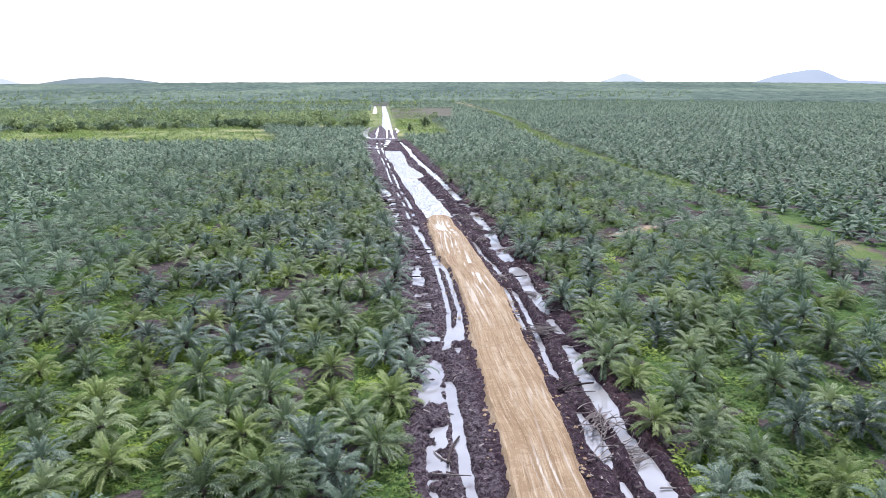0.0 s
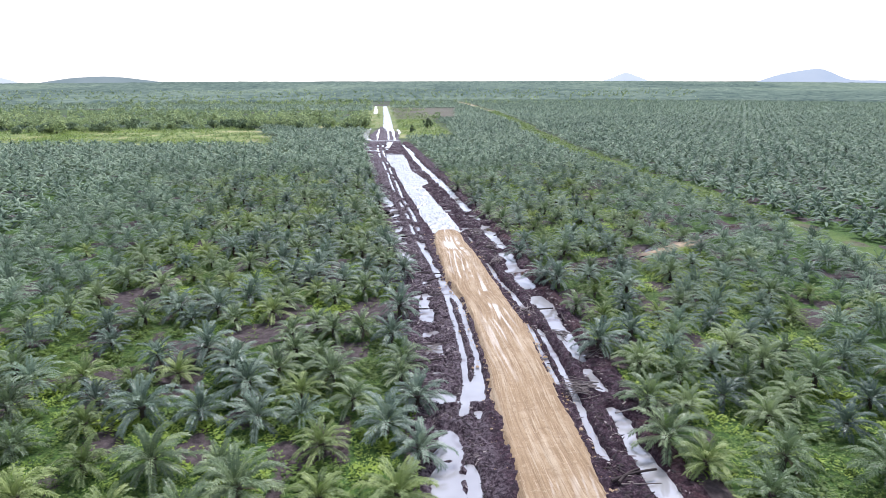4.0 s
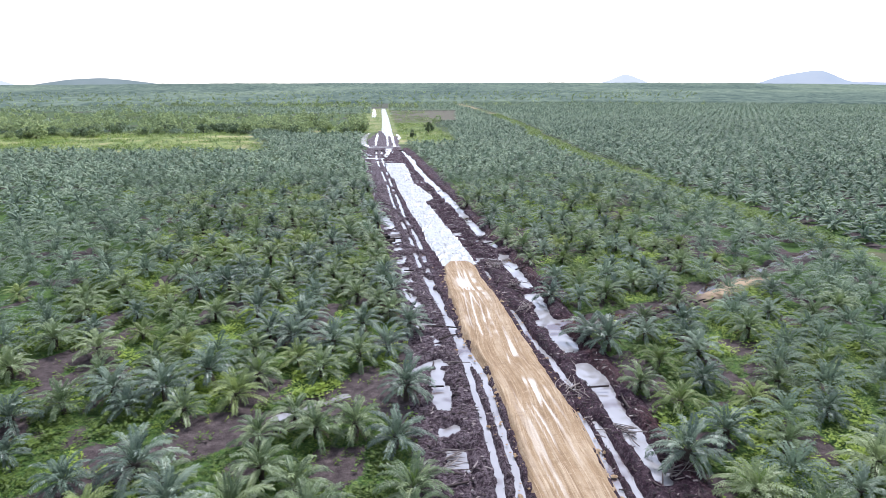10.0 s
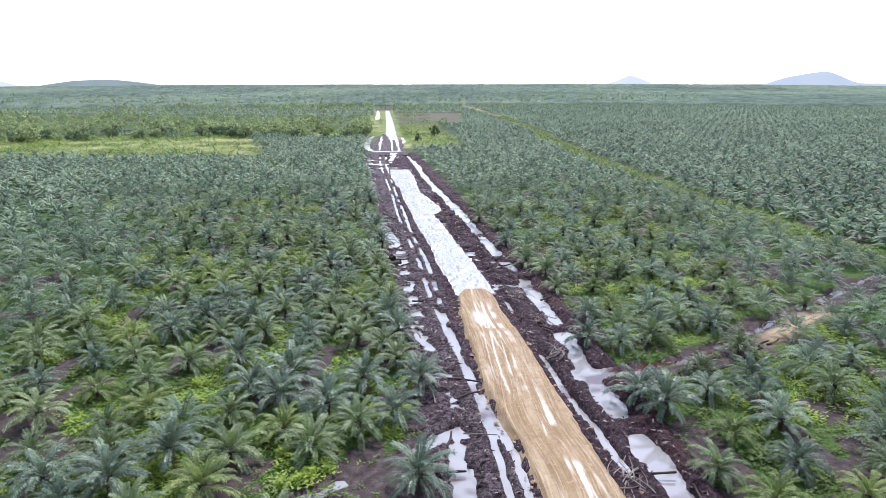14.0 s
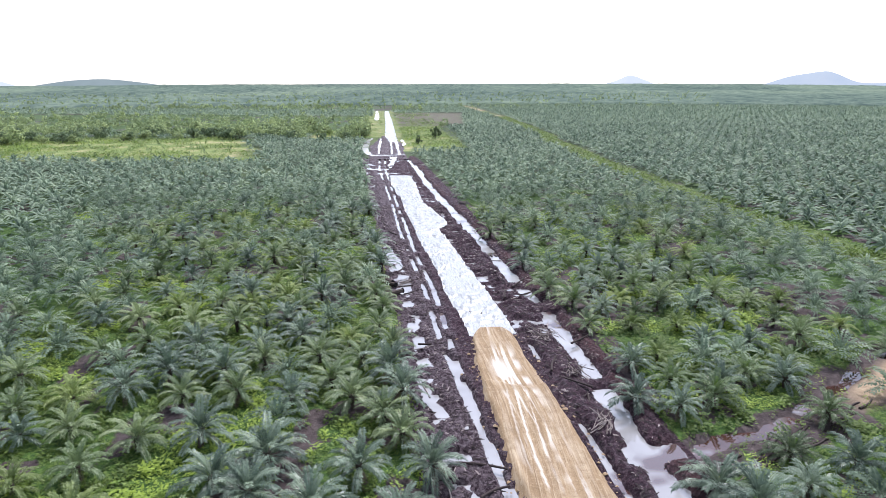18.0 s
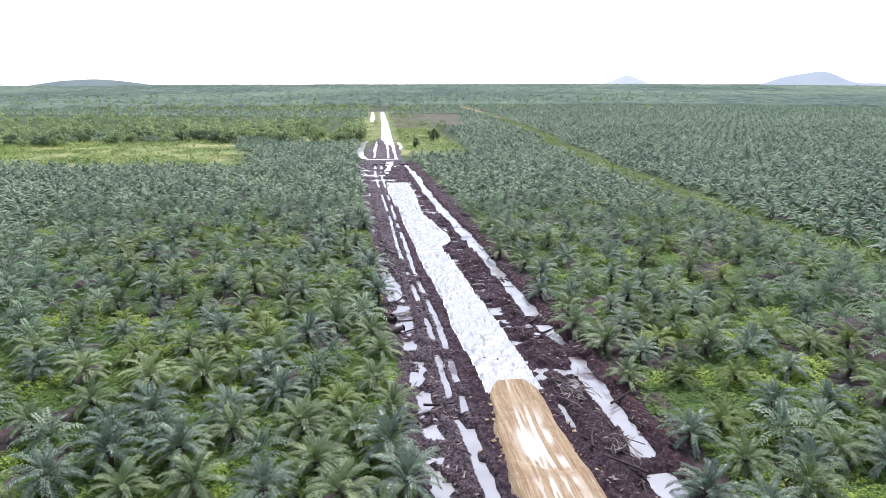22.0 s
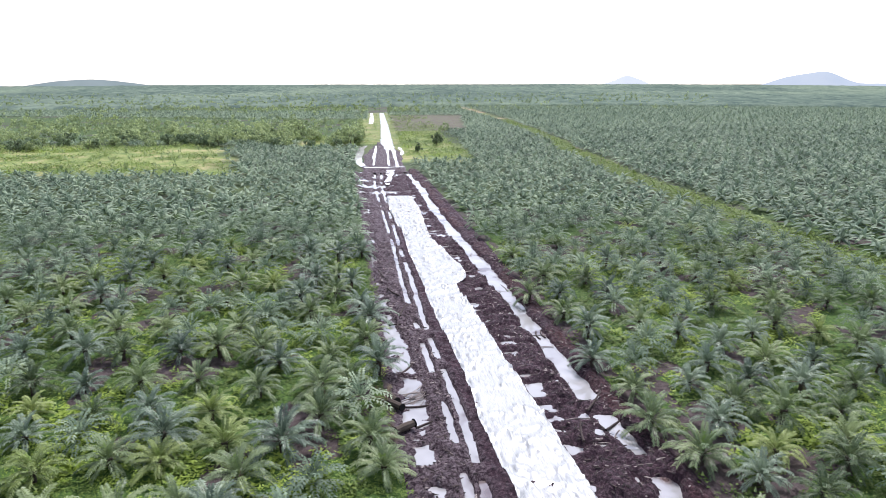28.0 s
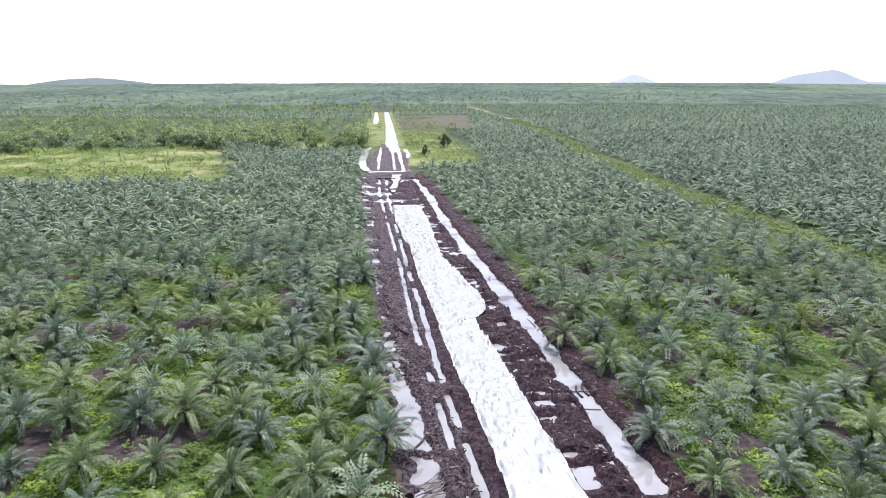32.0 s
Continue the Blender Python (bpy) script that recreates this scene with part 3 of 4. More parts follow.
def build_sand():
    ys = np.concatenate([np.linspace(-400, 30, 30)[:-1], np.arange(30, 186.2, 0.28)])
    s = np.linspace(-0.06, 1.06, 80)
    w0 = SAND_W(ys) + (rough(ys, ys * 0, 9, 201, 4, 0.5) - 0.5) * 1.0
    w1 = SAND_E(ys) + (rough(ys, ys * 0 + 40, 9, 203, 4, 0.5) - 0.5) * 1.0
    head = np.sqrt(np.clip(1 - (np.clip(ys - 179.0, 0, None) / 7.1) ** 2.6, 0.0001, 1))
    mid = (w0 + w1) / 2
    w0, w1 = mid + (w0 - mid) * head, mid + (w1 - mid) * head
    X = w0[:, None] + s[None, :] * (w1 - w0)[:, None]
    Y = np.repeat(ys[:, None], len(s), 1)
    across = (X - w0[:, None]) / np.maximum(w1 - w0, 0.05)[:, None]
    rim = np.minimum(smooth(-0.06, 0.10, across), smooth(-0.06, 0.10, 1 - across)) * smooth(0, 0.9, 186.0 - Y)
    ruts = grain(X * 1.0 + 0.8 * np.sin(Y * 0.05), Y * 0.03, 0.6, 211) - 0.5
    Z = -0.35 + 1.05 * rim + 0.09 * ruts * rim + 0.22 * (rough(X, Y, 4, 221, 4) - 0.5) * rim
    # the upper lift stops in a low step
    Z = Z + 0.22 * rim * smooth(0, 0.6, 164.5 + 1.2 * np.sin(X * 0.6) - Y) * smooth(150, 156, Y)
    # wheel lines weave along the road; water in the deeper ones is painted pale with sky reflection
    sway = 0.9 * np.sin(Y * 0.045) + 0.5 * np.sin(Y * 0.11 + 1.3) + 0.8 * (rough(X * 0.3, Y, 14, 235, 2) - 0.5)
    lines = grain(X + sway, Y * 0.016, 0.30, 231)
    lines2 = grain(X - 0.7 * sway + 30, Y * 0.02, 0.36, 237)
    busy = smooth(106, 124, Y) * (1 - smooth(172, 180, Y))
    middle = trough(across, 0.5 + 0.05 * np.sin(Y * 0.16), 0.42)
    wet = np.maximum(smooth(0.58, 0.72, lines), 0.9 * smooth(0.64, 0.76, lines2)) * smooth(0.36, 0.54, rough(X, Y * 0.45, 3.2, 233, 3))
    pool = trough(across, 0.42, 0.2) * trough(Y, 168.5, 6.0) * smooth(0.35, 0.5, rough(X, Y * 0.4, 1.6, 239, 3))
    side = trough(across, 0.55, 0.6) * (1 - busy) * smooth(0.66, 0.8, lines) * smooth(0.42, 0.62, rough(X, Y, 12, 251, 3)) * 0.7
    pale = np.clip(middle * wet * busy + pool + side, 0, 1) * smooth(0.5, 1.0, rim) * (1 - 0.8 * trough(Y, 163.0, 2.0))
    Z = Z - 0.07 * pale + 0.06 * (lines2 - 0.5) * rim
    me = sheet("road", X, Y, Z, SAND, pale=pale)
    tagged(new("road", me), "new road of compacted tan sand with wheel tracks", "road", kind="structure")
    lumps = []
    for k in range(5):
        q = random.Random(k + 500)
        v = np.array([(q.uniform(0.8, 1.2) * math.cos(a) * 0.22, q.uniform(0.7, 1.3) * math.sin(a) * 0.22, -0.05) for a in np.arange(6) * math.tau / 6] + [(0.03, -0.02, 0.10)])
        lumps.append((v, np.array([(j, (j + 1) % 6, 6) for j in range(6)])))
    yc = nrg.uniform(46, 184, 560)
    side = nrg.integers(0, 2, 560)
    xc = np.where(side == 0, SAND_W(yc) - np.abs(nrg.normal(0, 0.9, 560)) + 0.4, SAND_E(yc) + np.abs(nrg.normal(0, 0.9, 560)) - 0.4)
    zc = np.maximum(strip_height(xc, yc), 0.1)
    scatter("sand_clods", list(zip(xc, yc, zc, 0.35 + 1.3 * nrg.uniform(0, 1, 560) ** 3, nrg.uniform(0, 1, 560))), lumps, SAND, "clods of tan sand along the road shoulders", "sand")


def build_cloth():
    ys = np.arange(174, 373.5, 0.4)
    s = np.linspace(0, 1, 60)
    w0 = CLOTH_W(ys) + (rough(ys, ys * 0, 9, 301, 2) - 0.5) * 0.9
    w1 = CLOTH_E(ys) + (rough(ys, ys * 0 + 9, 9, 303, 2) - 0.5) * 1.1
    X = w0[:, None] + s[None, :] * (w1 - w0)[:, None]
    Y = np.repeat(ys[:, None], len(s), 1)
    Z = 0.42 + 0.16 * (rough(X, Y, 9, 311, 3) - 0.5) + 0.10 * (grain(X * 1.0, Y * 0.25, 0.7, 321) - 0.5)
    edge = np.minimum(s, 1 - s)[None, :] * np.ones_like(X)
    Z = Z - 0.35 * (1 - smooth(0.0, 0.10, edge))
    # rolls overlap in a low welt
    for y0 in (204.0, 227.0, 243.6, 262.0, 284.0, 310.0, 340.0):
        Z = Z + 0.16 * smooth(y0 - 0.6, y0, Y) * (1 - smooth(y0, y0 + 0.15, Y))
    Z = np.maximum(Z, strip_height(X, Y) + 0.12)
    Z = Z - 0.5 * (1 - smooth(179.5, 183.0, Y))
    me = sheet("ground_fabric", X, Y, Z, FABRIC)
    tagged(new("ground_fabric", me), "white woven ground fabric laid in overlapping rolls on peat", "fabric", kind="structure")
    # the works go on beyond the crossing
    yy = np.arange(440, 610, 3.0)
    ss = np.linspace(0, 1, 22)
    a = -10.5 + (rough(yy, yy * 0, 20, 361, 4) - 0.5) * 5 + 6 * smooth(520, 610, yy)
    b = 13.5 + (rough(yy, yy * 0 + 5, 20, 363, 4) - 0.5) * 5 - 4 * smooth(520, 610, yy)
    Xf = a[:, None] + ss[None, :] * (b - a)[:, None]
    Yf = np.repeat(yy[:, None], 22, 1)
    hump = np.minimum(smooth(0, 0.12, ss), smooth(0, 0.12, 1 - ss))[None, :]
    me = sheet("far_peat", Xf, Yf, -0.2 + 0.5 * hump + 0.3 * (rough(Xf, Yf, 5, 365, 3) - 0.5), PEAT, red=np.zeros(Xf.shape), grey=np.ones(Xf.shape))
    tagged(new("far_peat", me), "churned peat beside the road beyond the crossing", "earthworks", kind="structure")
    def ribbon(name, stations, material, label, ragged, category):
        ys, cs, hs = (np.array(q, float) for q in zip(*stations))
        steps = np.arange(0, len(ys) - 1 + 1e-6, 0.04)
        idx = np.arange(len(ys))
        py, px, ph = np.interp(steps, idx, ys), np.interp(steps, idx, cs), np.interp(steps, idx, hs)
        dy, dx = np.gradient(py), np.gradient(px)
        length = np.hypot(dx, dy) + 1e-6
        nx, ny = dy / length, -dx / length
        for k in range(3):
            nx, ny = np.convolve(np.pad(nx, 6, "edge"), np.ones(13) / 13, "valid"), np.convolve(np.pad(ny, 6, "edge"), np.ones(13) / 13, "valid")
        run = np.cumsum(length)
        a = ph * (1 + ragged * (rough(run, run * 0, 7, 331, 4) - 0.5))
        b = ph * (1 + ragged * (rough(run, run * 0 + 50, 7, 341, 4) - 0.5))
        ss = np.linspace(0, 1, 7)
        off = -a[:, None] + ss[None, :] * (a + b)[:, None]
        Xf, Yf = px[:, None] + off * nx[:, None], py[:, None] + off * ny[:, None]
        me = sheet(name, Xf, Yf, 0.4 + 0.1 * rough(Xf, Yf, 9, 351, 2), material)
        tagged(new(name, me), label, category, kind="structure")

    ribbon("road_ahead", ((548, 6.2, 1.8), (560, 5.8, 3.6), (616, 5.0, 4.4), (800, 5.2, 3.8), (1000, 4.6, 3.4), (1115, 4.2, 3.0)), FABRIC, "pale wet road strip running on into the distance", 0.7, "road")
    ribbon("far_ditch", ((580, -9.6, 1.0), (566, -11.4, 1.9), (530, -12.8, 2.1), (492, -12.6, 1.9), (474, -10.6, 2.0), (464, -9.0, 1.6)), PALE_WATER, "pale water in a ditch that bends to the crossing", 0.8, "water")
    ribbon("road_rut", ((460, 8.6, 0.9), (490, 8.3, 0.7), (520, 8.5, 1.0), (556, 8.2, 1.2)), PALE_WATER, "water-filled rut along the edge of the road", 1.2, "water")
    ribbon("road_rut", ((466, 4.4, 0.5), (485, 4.0, 0.8), (512, 4.6, 0.5), (550, 4.4, 0.9)), PALE_WATER, "shallow water in a wheel track", 1.5, "water")
    ribbon("far_rut", ((468, -3.6, 0.5), (500, -3.8, 0.9), (540, -3.0, 0.8), (580, -2.8, 0.5)), PALE_WATER, "long water-filled wheel rut", 1.6, "water")
    ribbon("far_ditch", ((840, -9.0, 2.4), (900, -8.6, 2.9), (1000, -9.4, 2.4), (1110, -11.0, 1.6)), PALE_WATER, "straight ditch full of pale water", 0.6, "water")
    ribbon("crossing_pool", ((400, 2.6, 0.6), (412, 2.8, 1.7), (424, 3.6, 1.1), (434, 4.2, 2.2), (443, 4.8, 1.6), (449, 5.2, 2.0)), PALE_WATER, "wide shallow pool across the track", 1.2, "water")
    ribbon("crossing_water", ((459, -8.5, 2.0), (460, -3, 1.7), (459, 2, 1.5), (460, 7, 1.2), (462, 12, 0.5)), PALE_WATER, "pale water standing across the road", 0.9, "water")
    ribbon("side_pool", ((515, 12.6, 0.6), (530, 13.4, 1.4), (545, 13.4, 0.8), (556, 13.0, 1.3), (566, 12.8, 0.5)), PALE_WATER, "small pale pool beside the track", 1.4, "water")


build_ground()
build_works()
build_sand()
build_cloth()


# ---- far land and hills ----
def build_hills():
    def hill(name, az, wide, high, dist, label, lumps, material):
        n = 60
        a = np.linspace(-1, 1, n)
        prof = np.clip(np.exp(-(a * 2.2) ** 2) + lumps * (grain(a * 4, a * 0, 1.0, int(dist)) - 0.5) * np.exp(-(a * 1.6) ** 2), 0, None)
        prof = prof * (1 - np.abs(a) ** 6)
        depth = np.linspace(0, 1, 8)
        ang = radians(az) + a[None, :] * radians(wide) + depth[:, None] * 0
        d = dist + depth[:, None] * 120 + a[None, :] * 0
        z = 15 + (high - 15) * prof[None, :] * np.sin(depth * math.pi / 2)[:, None] * (0.9 + 0.2 * grain(a[None, :] * 9, depth[:, None] * 3, 1, 5))
        me = sheet(name, d * np.sin(ang), d * np.cos(ang), z, material)
        tagged(new(name, me), label, "hill", kind="structure")
    hill("hill_west", -21.9, 10.5, 76, 4500, "long low hill on the horizon, glowing blue-grey for haze", 0.15, HILL_NEAR)
    hill("hill_east", 34.9, 9.5, 85, 4650, "hill with a low peak, glowing pale blue for haze", 0.75, HILL)
    hill("hill_far", 20.8, 4.6, 88, 4700, "hill far away, glowing faint and pale for haze", 0.3, HILL_FAINT)
    hill("hill_edge", -30.0, 6.0, 88, 4700, "ridge far away, glowing faint and pale for haze", 0.2, HILL_FAINT)


def build_canopy():
    """The canopy of the farthest blocks, where single crowns can no longer be told apart."""
    az = np.radians(np.linspace(-42, 52, 420))
    d = 1400 * 1.0085 ** np.arange(0, 144)
    A, D = np.meshgrid(az, d)
    X, Y = D * np.sin(A), D * np.cos(A)
    lump = rough(X * 1.3, Y * 0.5, 26, 401, 3)
    Z = land_height(X, Y) + 2.5 + 6.0 * lump * (0.6 + 0.8 * rough(X, Y, 300, 411, 2))
    Z[0, :] = 0.5
    tint = np.clip(rough(X * 1.0, Y * 0.5, 330, 421, 3) * 0.7 + 0.5 * lump - 0.1, 0, 1)
    me = sheet("far_canopy", X, Y, Z, HAZY_CANOPY.m, smoothly=False, tint=tint)
    tagged(new("far_canopy", me), "closed canopy of distant palm blocks and woods", "plantation", kind="stuff")


build_hills()
build_canopy()


# ---- oil palms ----
def frond_parts(length, rise, sag, pairs, leaf, wide):
    """One feather frond along +x: an arched rib and pairs of pointed leaflets raised in a V."""
    n = 6
    pts, p = [], Vector((0.12, 0, 0))
    for k in range(n + 1):
        pts.append(p.copy())
        a = radians(rise - sag * (k / n) ** 1.35)
        p = p + Vector((math.cos(a), 0, math.sin(a))) * (length / n)
    verts, faces = [], []
    for k, q in enumerate(pts):
        r = 0.06 * (1 - k / n) + 0.014
        verts += [q + Vector((0, -r, 0.02)), q + Vector((0, r, 0.02)), q + Vector((0, 0, -r * 1.4))]
    for k in range(n):
        a, b = 3 * k, 3 * k + 3
        faces += [(a, a + 1, b + 1, b), (a + 1, a + 2, b + 2, b + 1)]
    for i in range(pairs):
        s = 0.16 + 0.84 * (i + 0.5) / pairs
        f = s * n
        k = min(int(f), n - 1)
        base = pts[k].lerp(pts[k + 1], f - k)
        ahead = (pts[k + 1] - pts[k]).normalized()
        up = Vector((-ahead.z, 0, ahead.x))
        ln = leaf * (0.35 + 0.75 * math.sin(math.pi * (0.10 + 0.72 * s)) ** 0.8) * rng.uniform(0.85, 1.12)
        for side in (-1, 1):
            out = (Vector((0, side, 0)) + ahead * rng.uniform(0.5, 0.8) + up * rng.uniform(0.0, 0.4)).normalized()
            mid = base + out * ln * 0.45
            tip = base + out * ln * 0.92 - Vector((0, 0, ln * rng.uniform(0.2, 0.5)))
            b = len(verts)
            verts += [base, mid + ahead * wide, tip, mid - ahead * wide]
            faces.append((b, b + 1, b + 2, b + 3))
    return verts, faces


RINGS = ((3, 82, 50, 0.80), (5, 68, 84, 0.97), (7, 50, 96, 1.06), (7, 30, 84, 1.06), (6, 4, 56, 0.96))
FROND_MESHES = []
for count, rise, sag, size in RINGS:
    kinds = []
    for k in range(3):
        v, f = frond_parts(4.2 * size, rise, sag, 22, 0.66, 0.086)
        w, g = frond_parts(4.2 * size, rise, sag, 14, 0.66, 0.134)
        kinds.append(([mesh("frond", v, f, tone) for tone in FROND_TONES], w, g))
    FROND_MESHES.append(kinds)
v, f = frond_parts(2.2, 84, 25, 14, 0.40, 0.045)
SPEAR_MESH = mesh("spear_leaf", v, f, SPEAR)
v, f = frond_parts(2.9, -20, 62, 14, 0.55, 0.05)
DEAD_MESH = mesh("dead_frond", v, f, DEAD)


def trunk_mesh(height):
    bm = bmesh.new()
    rings, seg, prev = 9, 9, None
    for k in range(rings):
        h = k / (rings - 1)
        r = 0.34 - 0.08 * h + 0.04 * (k % 2) + 0.14 * (h > 0.7)
        ring = [bm.verts.new((r * math.cos(a) + 0.06 * h, r * math.sin(a), h * (height + 0.35) - 0.35))
                for a in (math.tau * (j + 0.5 * (k % 2)) / seg for j in range(seg))]
        if prev:
            for j in range(seg):
                bm.faces.new((prev[j], prev[(j + 1) % seg], ring[(j + 1) % seg], ring[j]))
        prev = ring
    bm.faces.new(prev)
    me = bpy.data.meshes.new("trunk")
    bm.to_mesh(me)
    bm.free()
    me.materials.append(BARK)
    return me


def ring_poses(height, r):
    for ring, (count, rise, sag, size) in enumerate(RINGS):
        for k in range(count):
            az = 360 * (k + 0.5 * (ring % 2) + r.uniform(-0.25, 0.25)) / count + ring * 47
            yield ring, pose(0, 0, height - 0.12 * ring, r.uniform(-6, 6), r.uniform(-9, 9), az) @ Matrix.Diagonal((r.uniform(0.85, 1.12),) * 3 + (1,))


def palm_thing(height, seed, loose, tone, spear, dead, label):
    """An oil palm; loose: each frond is a mesh of its own, else the crown is one mesh."""
    r = random.Random(seed)
    palm = new("oil_palm")
    child("trunk", trunk_mesh(height), palm, label="short trunk rough with old leaf bases")
    if loose:
        for ring, m in ring_poses(height, r):
            child("frond", r.choice(FROND_MESHES[ring])[0][tone], palm, m)
    else:
        verts, faces = [], []
        for ring, m in ring_poses(height, r):
            _, fv, ff = r.choice(FROND_MESHES[ring])
            b = len(verts)
            verts += [m @ Vector(q) for q in fv]
            faces += [tuple(i + b for i in q) for q in ff]
        child("crown", mesh("crown", verts, faces, FROND_TONES[tone]), palm)
    for k in range(spear):
        child("spear_leaf", SPEAR_MESH, palm, pose(0, 0, height, r.uniform(-14, 14), r.uniform(-14, 14), 140 * k), "bright green young leaf")
    for k in range(dead):
        child("dead_frond", DEAD_MESH, palm, pose(0, 0, height - 0.5, 0, r.uniform(-8, 8), r.uniform(0, 360)), "brown hanging dead frond")
    return tagged(palm, label, "palm tree", "planted oil palms")


PALMS = []


def row(*places):
    PALMS.extend(places)


row((32, 49), (44.5, 50), (-10, 53.5), (-17, 54), (38, 54), (-32, 56), (-5, 56.5), (-12.5, 57), (34.5, 57.5), (-18.5, 58.5), (54, 59.5), (-7.5, 60), (-28, 60), (46.5, 60))
row((-0.5, 61), (-35, 61), (31, 63), (38.5, 63), (53, 63.5), (-21.5, 64.5), (-15.5, 64.5), (-37.5, 65), (-3.5, 65), (-11, 66), (-31.5, 67), (36, 67.5), (-18.5, 69.5), (50, 70))
row((-25.5, 71.5), (1, 71.5), (-6.5, 72), (-41.5, 73), (-14, 73), (41, 73.5), (55.5, 73.5), (33, 74), (-35, 74.5), (65, 74.5), (-17, 78), (-24, 79), (3.5, 79), (31, 79))
row((52.5, 79.5), (-31, 79.5), (-7, 81), (66, 82), (45, 82.5), (-46.5, 84), (-40.5, 84), (0, 84.5), (59.5, 84.5), (36, 85), (50, 85.5), (-15, 87.5), (42, 87.5), (76.5, 87.5))
row((-34.5, 88), (32.5, 88), (-22, 89.5), (-53.5, 89.5), (56, 90), (-29, 90.5), (-4, 90.5), (4, 90.5), (68.5, 91.5), (-45, 92), (47.5, 92), (-35, 92.5), (39, 93), (-10.5, 93.5))
row((-17.5, 95), (52.5, 96), (75, 96.5), (2, 97), (45.5, 97), (-7, 97.5), (-52.5, 98), (35.5, 98), (57.5, 99), (-33.5, 99.5), (-14.5, 100), (-20.5, 100.5), (-40, 100.5), (50, 100.5))
row((82, 100.5), (-28, 101), (2.5, 101.5), (-9, 103), (-56, 103), (-50.5, 104), (32, 105), (55.5, 105), (-62, 105), (-22.5, 105.5), (43.5, 105.5), (-32, 106), (-13, 106.5), (-26, 108))
row((38.5, 108.5), (1, 111), (62.5, 111.5), (-41, 112), (53.5, 112.5), (-14.5, 113), (-8, 113.5), (68, 113.5), (82.5, 113.5), (-3.5, 114), (-61.5, 114), (77.5, 114), (36.5, 116), (46, 116))
row((98, 116), (92.5, 117), (-11, 117.5), (51.5, 119.5), (-24.5, 120), (-44.5, 120), (-58, 120.5), (33.5, 121.5), (-32, 122), (2.5, 122), (42.5, 122), (-40, 123), (78, 123), (-19, 123.5))
row((61, 123.5), (71, 124), (-53, 124.5), (-28.5, 125), (-35, 125.5), (39, 128), (-24, 129.5), (-17.5, 129.5), (-9, 130), (46, 130), (-38.5, 130.5), (-31, 130.5), (-4, 133.5), (-52, 134))
row((-12.5, 134), (34, 134.5), (85.5, 135), (0.5, 136.5), (-33.5, 137), (58, 137.5), (-19.5, 138), (41, 138), (32, 138.5), (-8, 139), (-42.5, 139.5), (-30, 140.5), (49, 141.5), (85, 141.5))
row((-14.5, 142.5), (73, 143), (-50.5, 143.5), (4, 144.5), (43.5, 144.5), (-18.5, 145), (-3.5, 145), (66.5, 145.5), (-38.5, 146), (79.5, 146), (-33, 148), (-13.5, 148.5), (63.5, 148.5), (-47, 149))
row((1, 151.5), (53, 151.5), (-29, 153.5), (-22, 153.5), (35.5, 154.5), (-43, 156), (-1, 156), (-37.5, 156.5), (74, 156.5), (31, 157.5), (41.5, 157.5), (-52, 158), (-5, 161), (1.5, 161))
row((53.5, 161), (44.5, 161), (-47, 162.5), (-13, 162.5), (38, 162.5), (49, 163), (-27, 164), (-20, 164), (-55, 164.5), (-41, 164.5), (56.5, 165), (-35, 166), (-8, 167), (0, 168))
row((34.5, 168), (-69.5, 169.5), (-30.5, 170), (-23, 170), (39.5, 170.5), (76.5, 170.5), (-51, 171.5), (-4, 173), (55.5, 173.5), (48.5, 174), (64, 174), (-18.5, 174.5), (-10.5, 175), (-33.5, 177))
row((0.5, 177.5), (-42.5, 178), (74.5, 179), (-20, 179.5), (-29.5, 180), (-6.5, 180.5), (48, 182), (65, 182), (-37.5, 182.5), (-14, 183), (33, 183), (40.5, 183), (57, 183.5), (-2, 185.5))
row((-51.5, 186), (42.5, 187), (92.5, 187), (-17, 188.5), (-32.5, 189), (-25.5, 189), (38, 190.5), (-21, 191), (72, 191.5), (-42.5, 192), (49, 192), (66, 192), (56.5, 192.5), (-50, 194.5))
row((34, 195), (42.5, 195), (90.5, 195), (51.5, 195.5), (-16, 196), (-1, 196.5), (-64, 196.5), (61.5, 196.5), (-38, 199), (-25.5, 200), (-53, 200.5), (-31, 201), (39.5, 201.5), (-12.5, 202))
row((-2.5, 202), (31, 202), (48, 202), (-19, 202.5), (56, 202.5), (-26.5, 205), (44, 206), (75, 206), (-42.5, 206.5), (-50.5, 207), (-8.5, 207.5), (63, 209), (55.5, 209.5), (-22.5, 210.5))
row((-37, 211), (-30, 211), (32.5, 211), (41, 212), (49.5, 212), (-45, 213), (70.5, 214), (-9.5, 215), (-53, 215), (-17.5, 216), (62.5, 217), (-5.5, 217.5), (46.5, 217.5), (56, 218.5))
row((-34, 219.5), (-26.5, 219.5), (-48.5, 220), (-41.5, 220), (30, 220.5), (-1.5, 221), (73, 221), (-16, 224.5), (52, 224.5), (-9, 225.5), (71, 227.5), (91.5, 228), (47, 228.5), (60, 228.5))
row((-19.5, 229), (-32, 230), (-26, 230), (-46, 230.5), (-40.5, 230.5), (65.5, 231), (33, 231.5), (-3.5, 232), (-56, 232.5), (43, 234), (-24.5, 238), (-44.5, 239), (-52, 239.5), (-37, 239.5))
row((90.5, 240), (31.5, 240.5), (82.5, 241), (-3, 241.5), (60, 242), (72, 242), (-13.5, 245), (76, 248), (-49, 248.5), (-5, 248.5), (-63.5, 248.5), (56, 249.5), (27.5, 250), (43.5, 251))
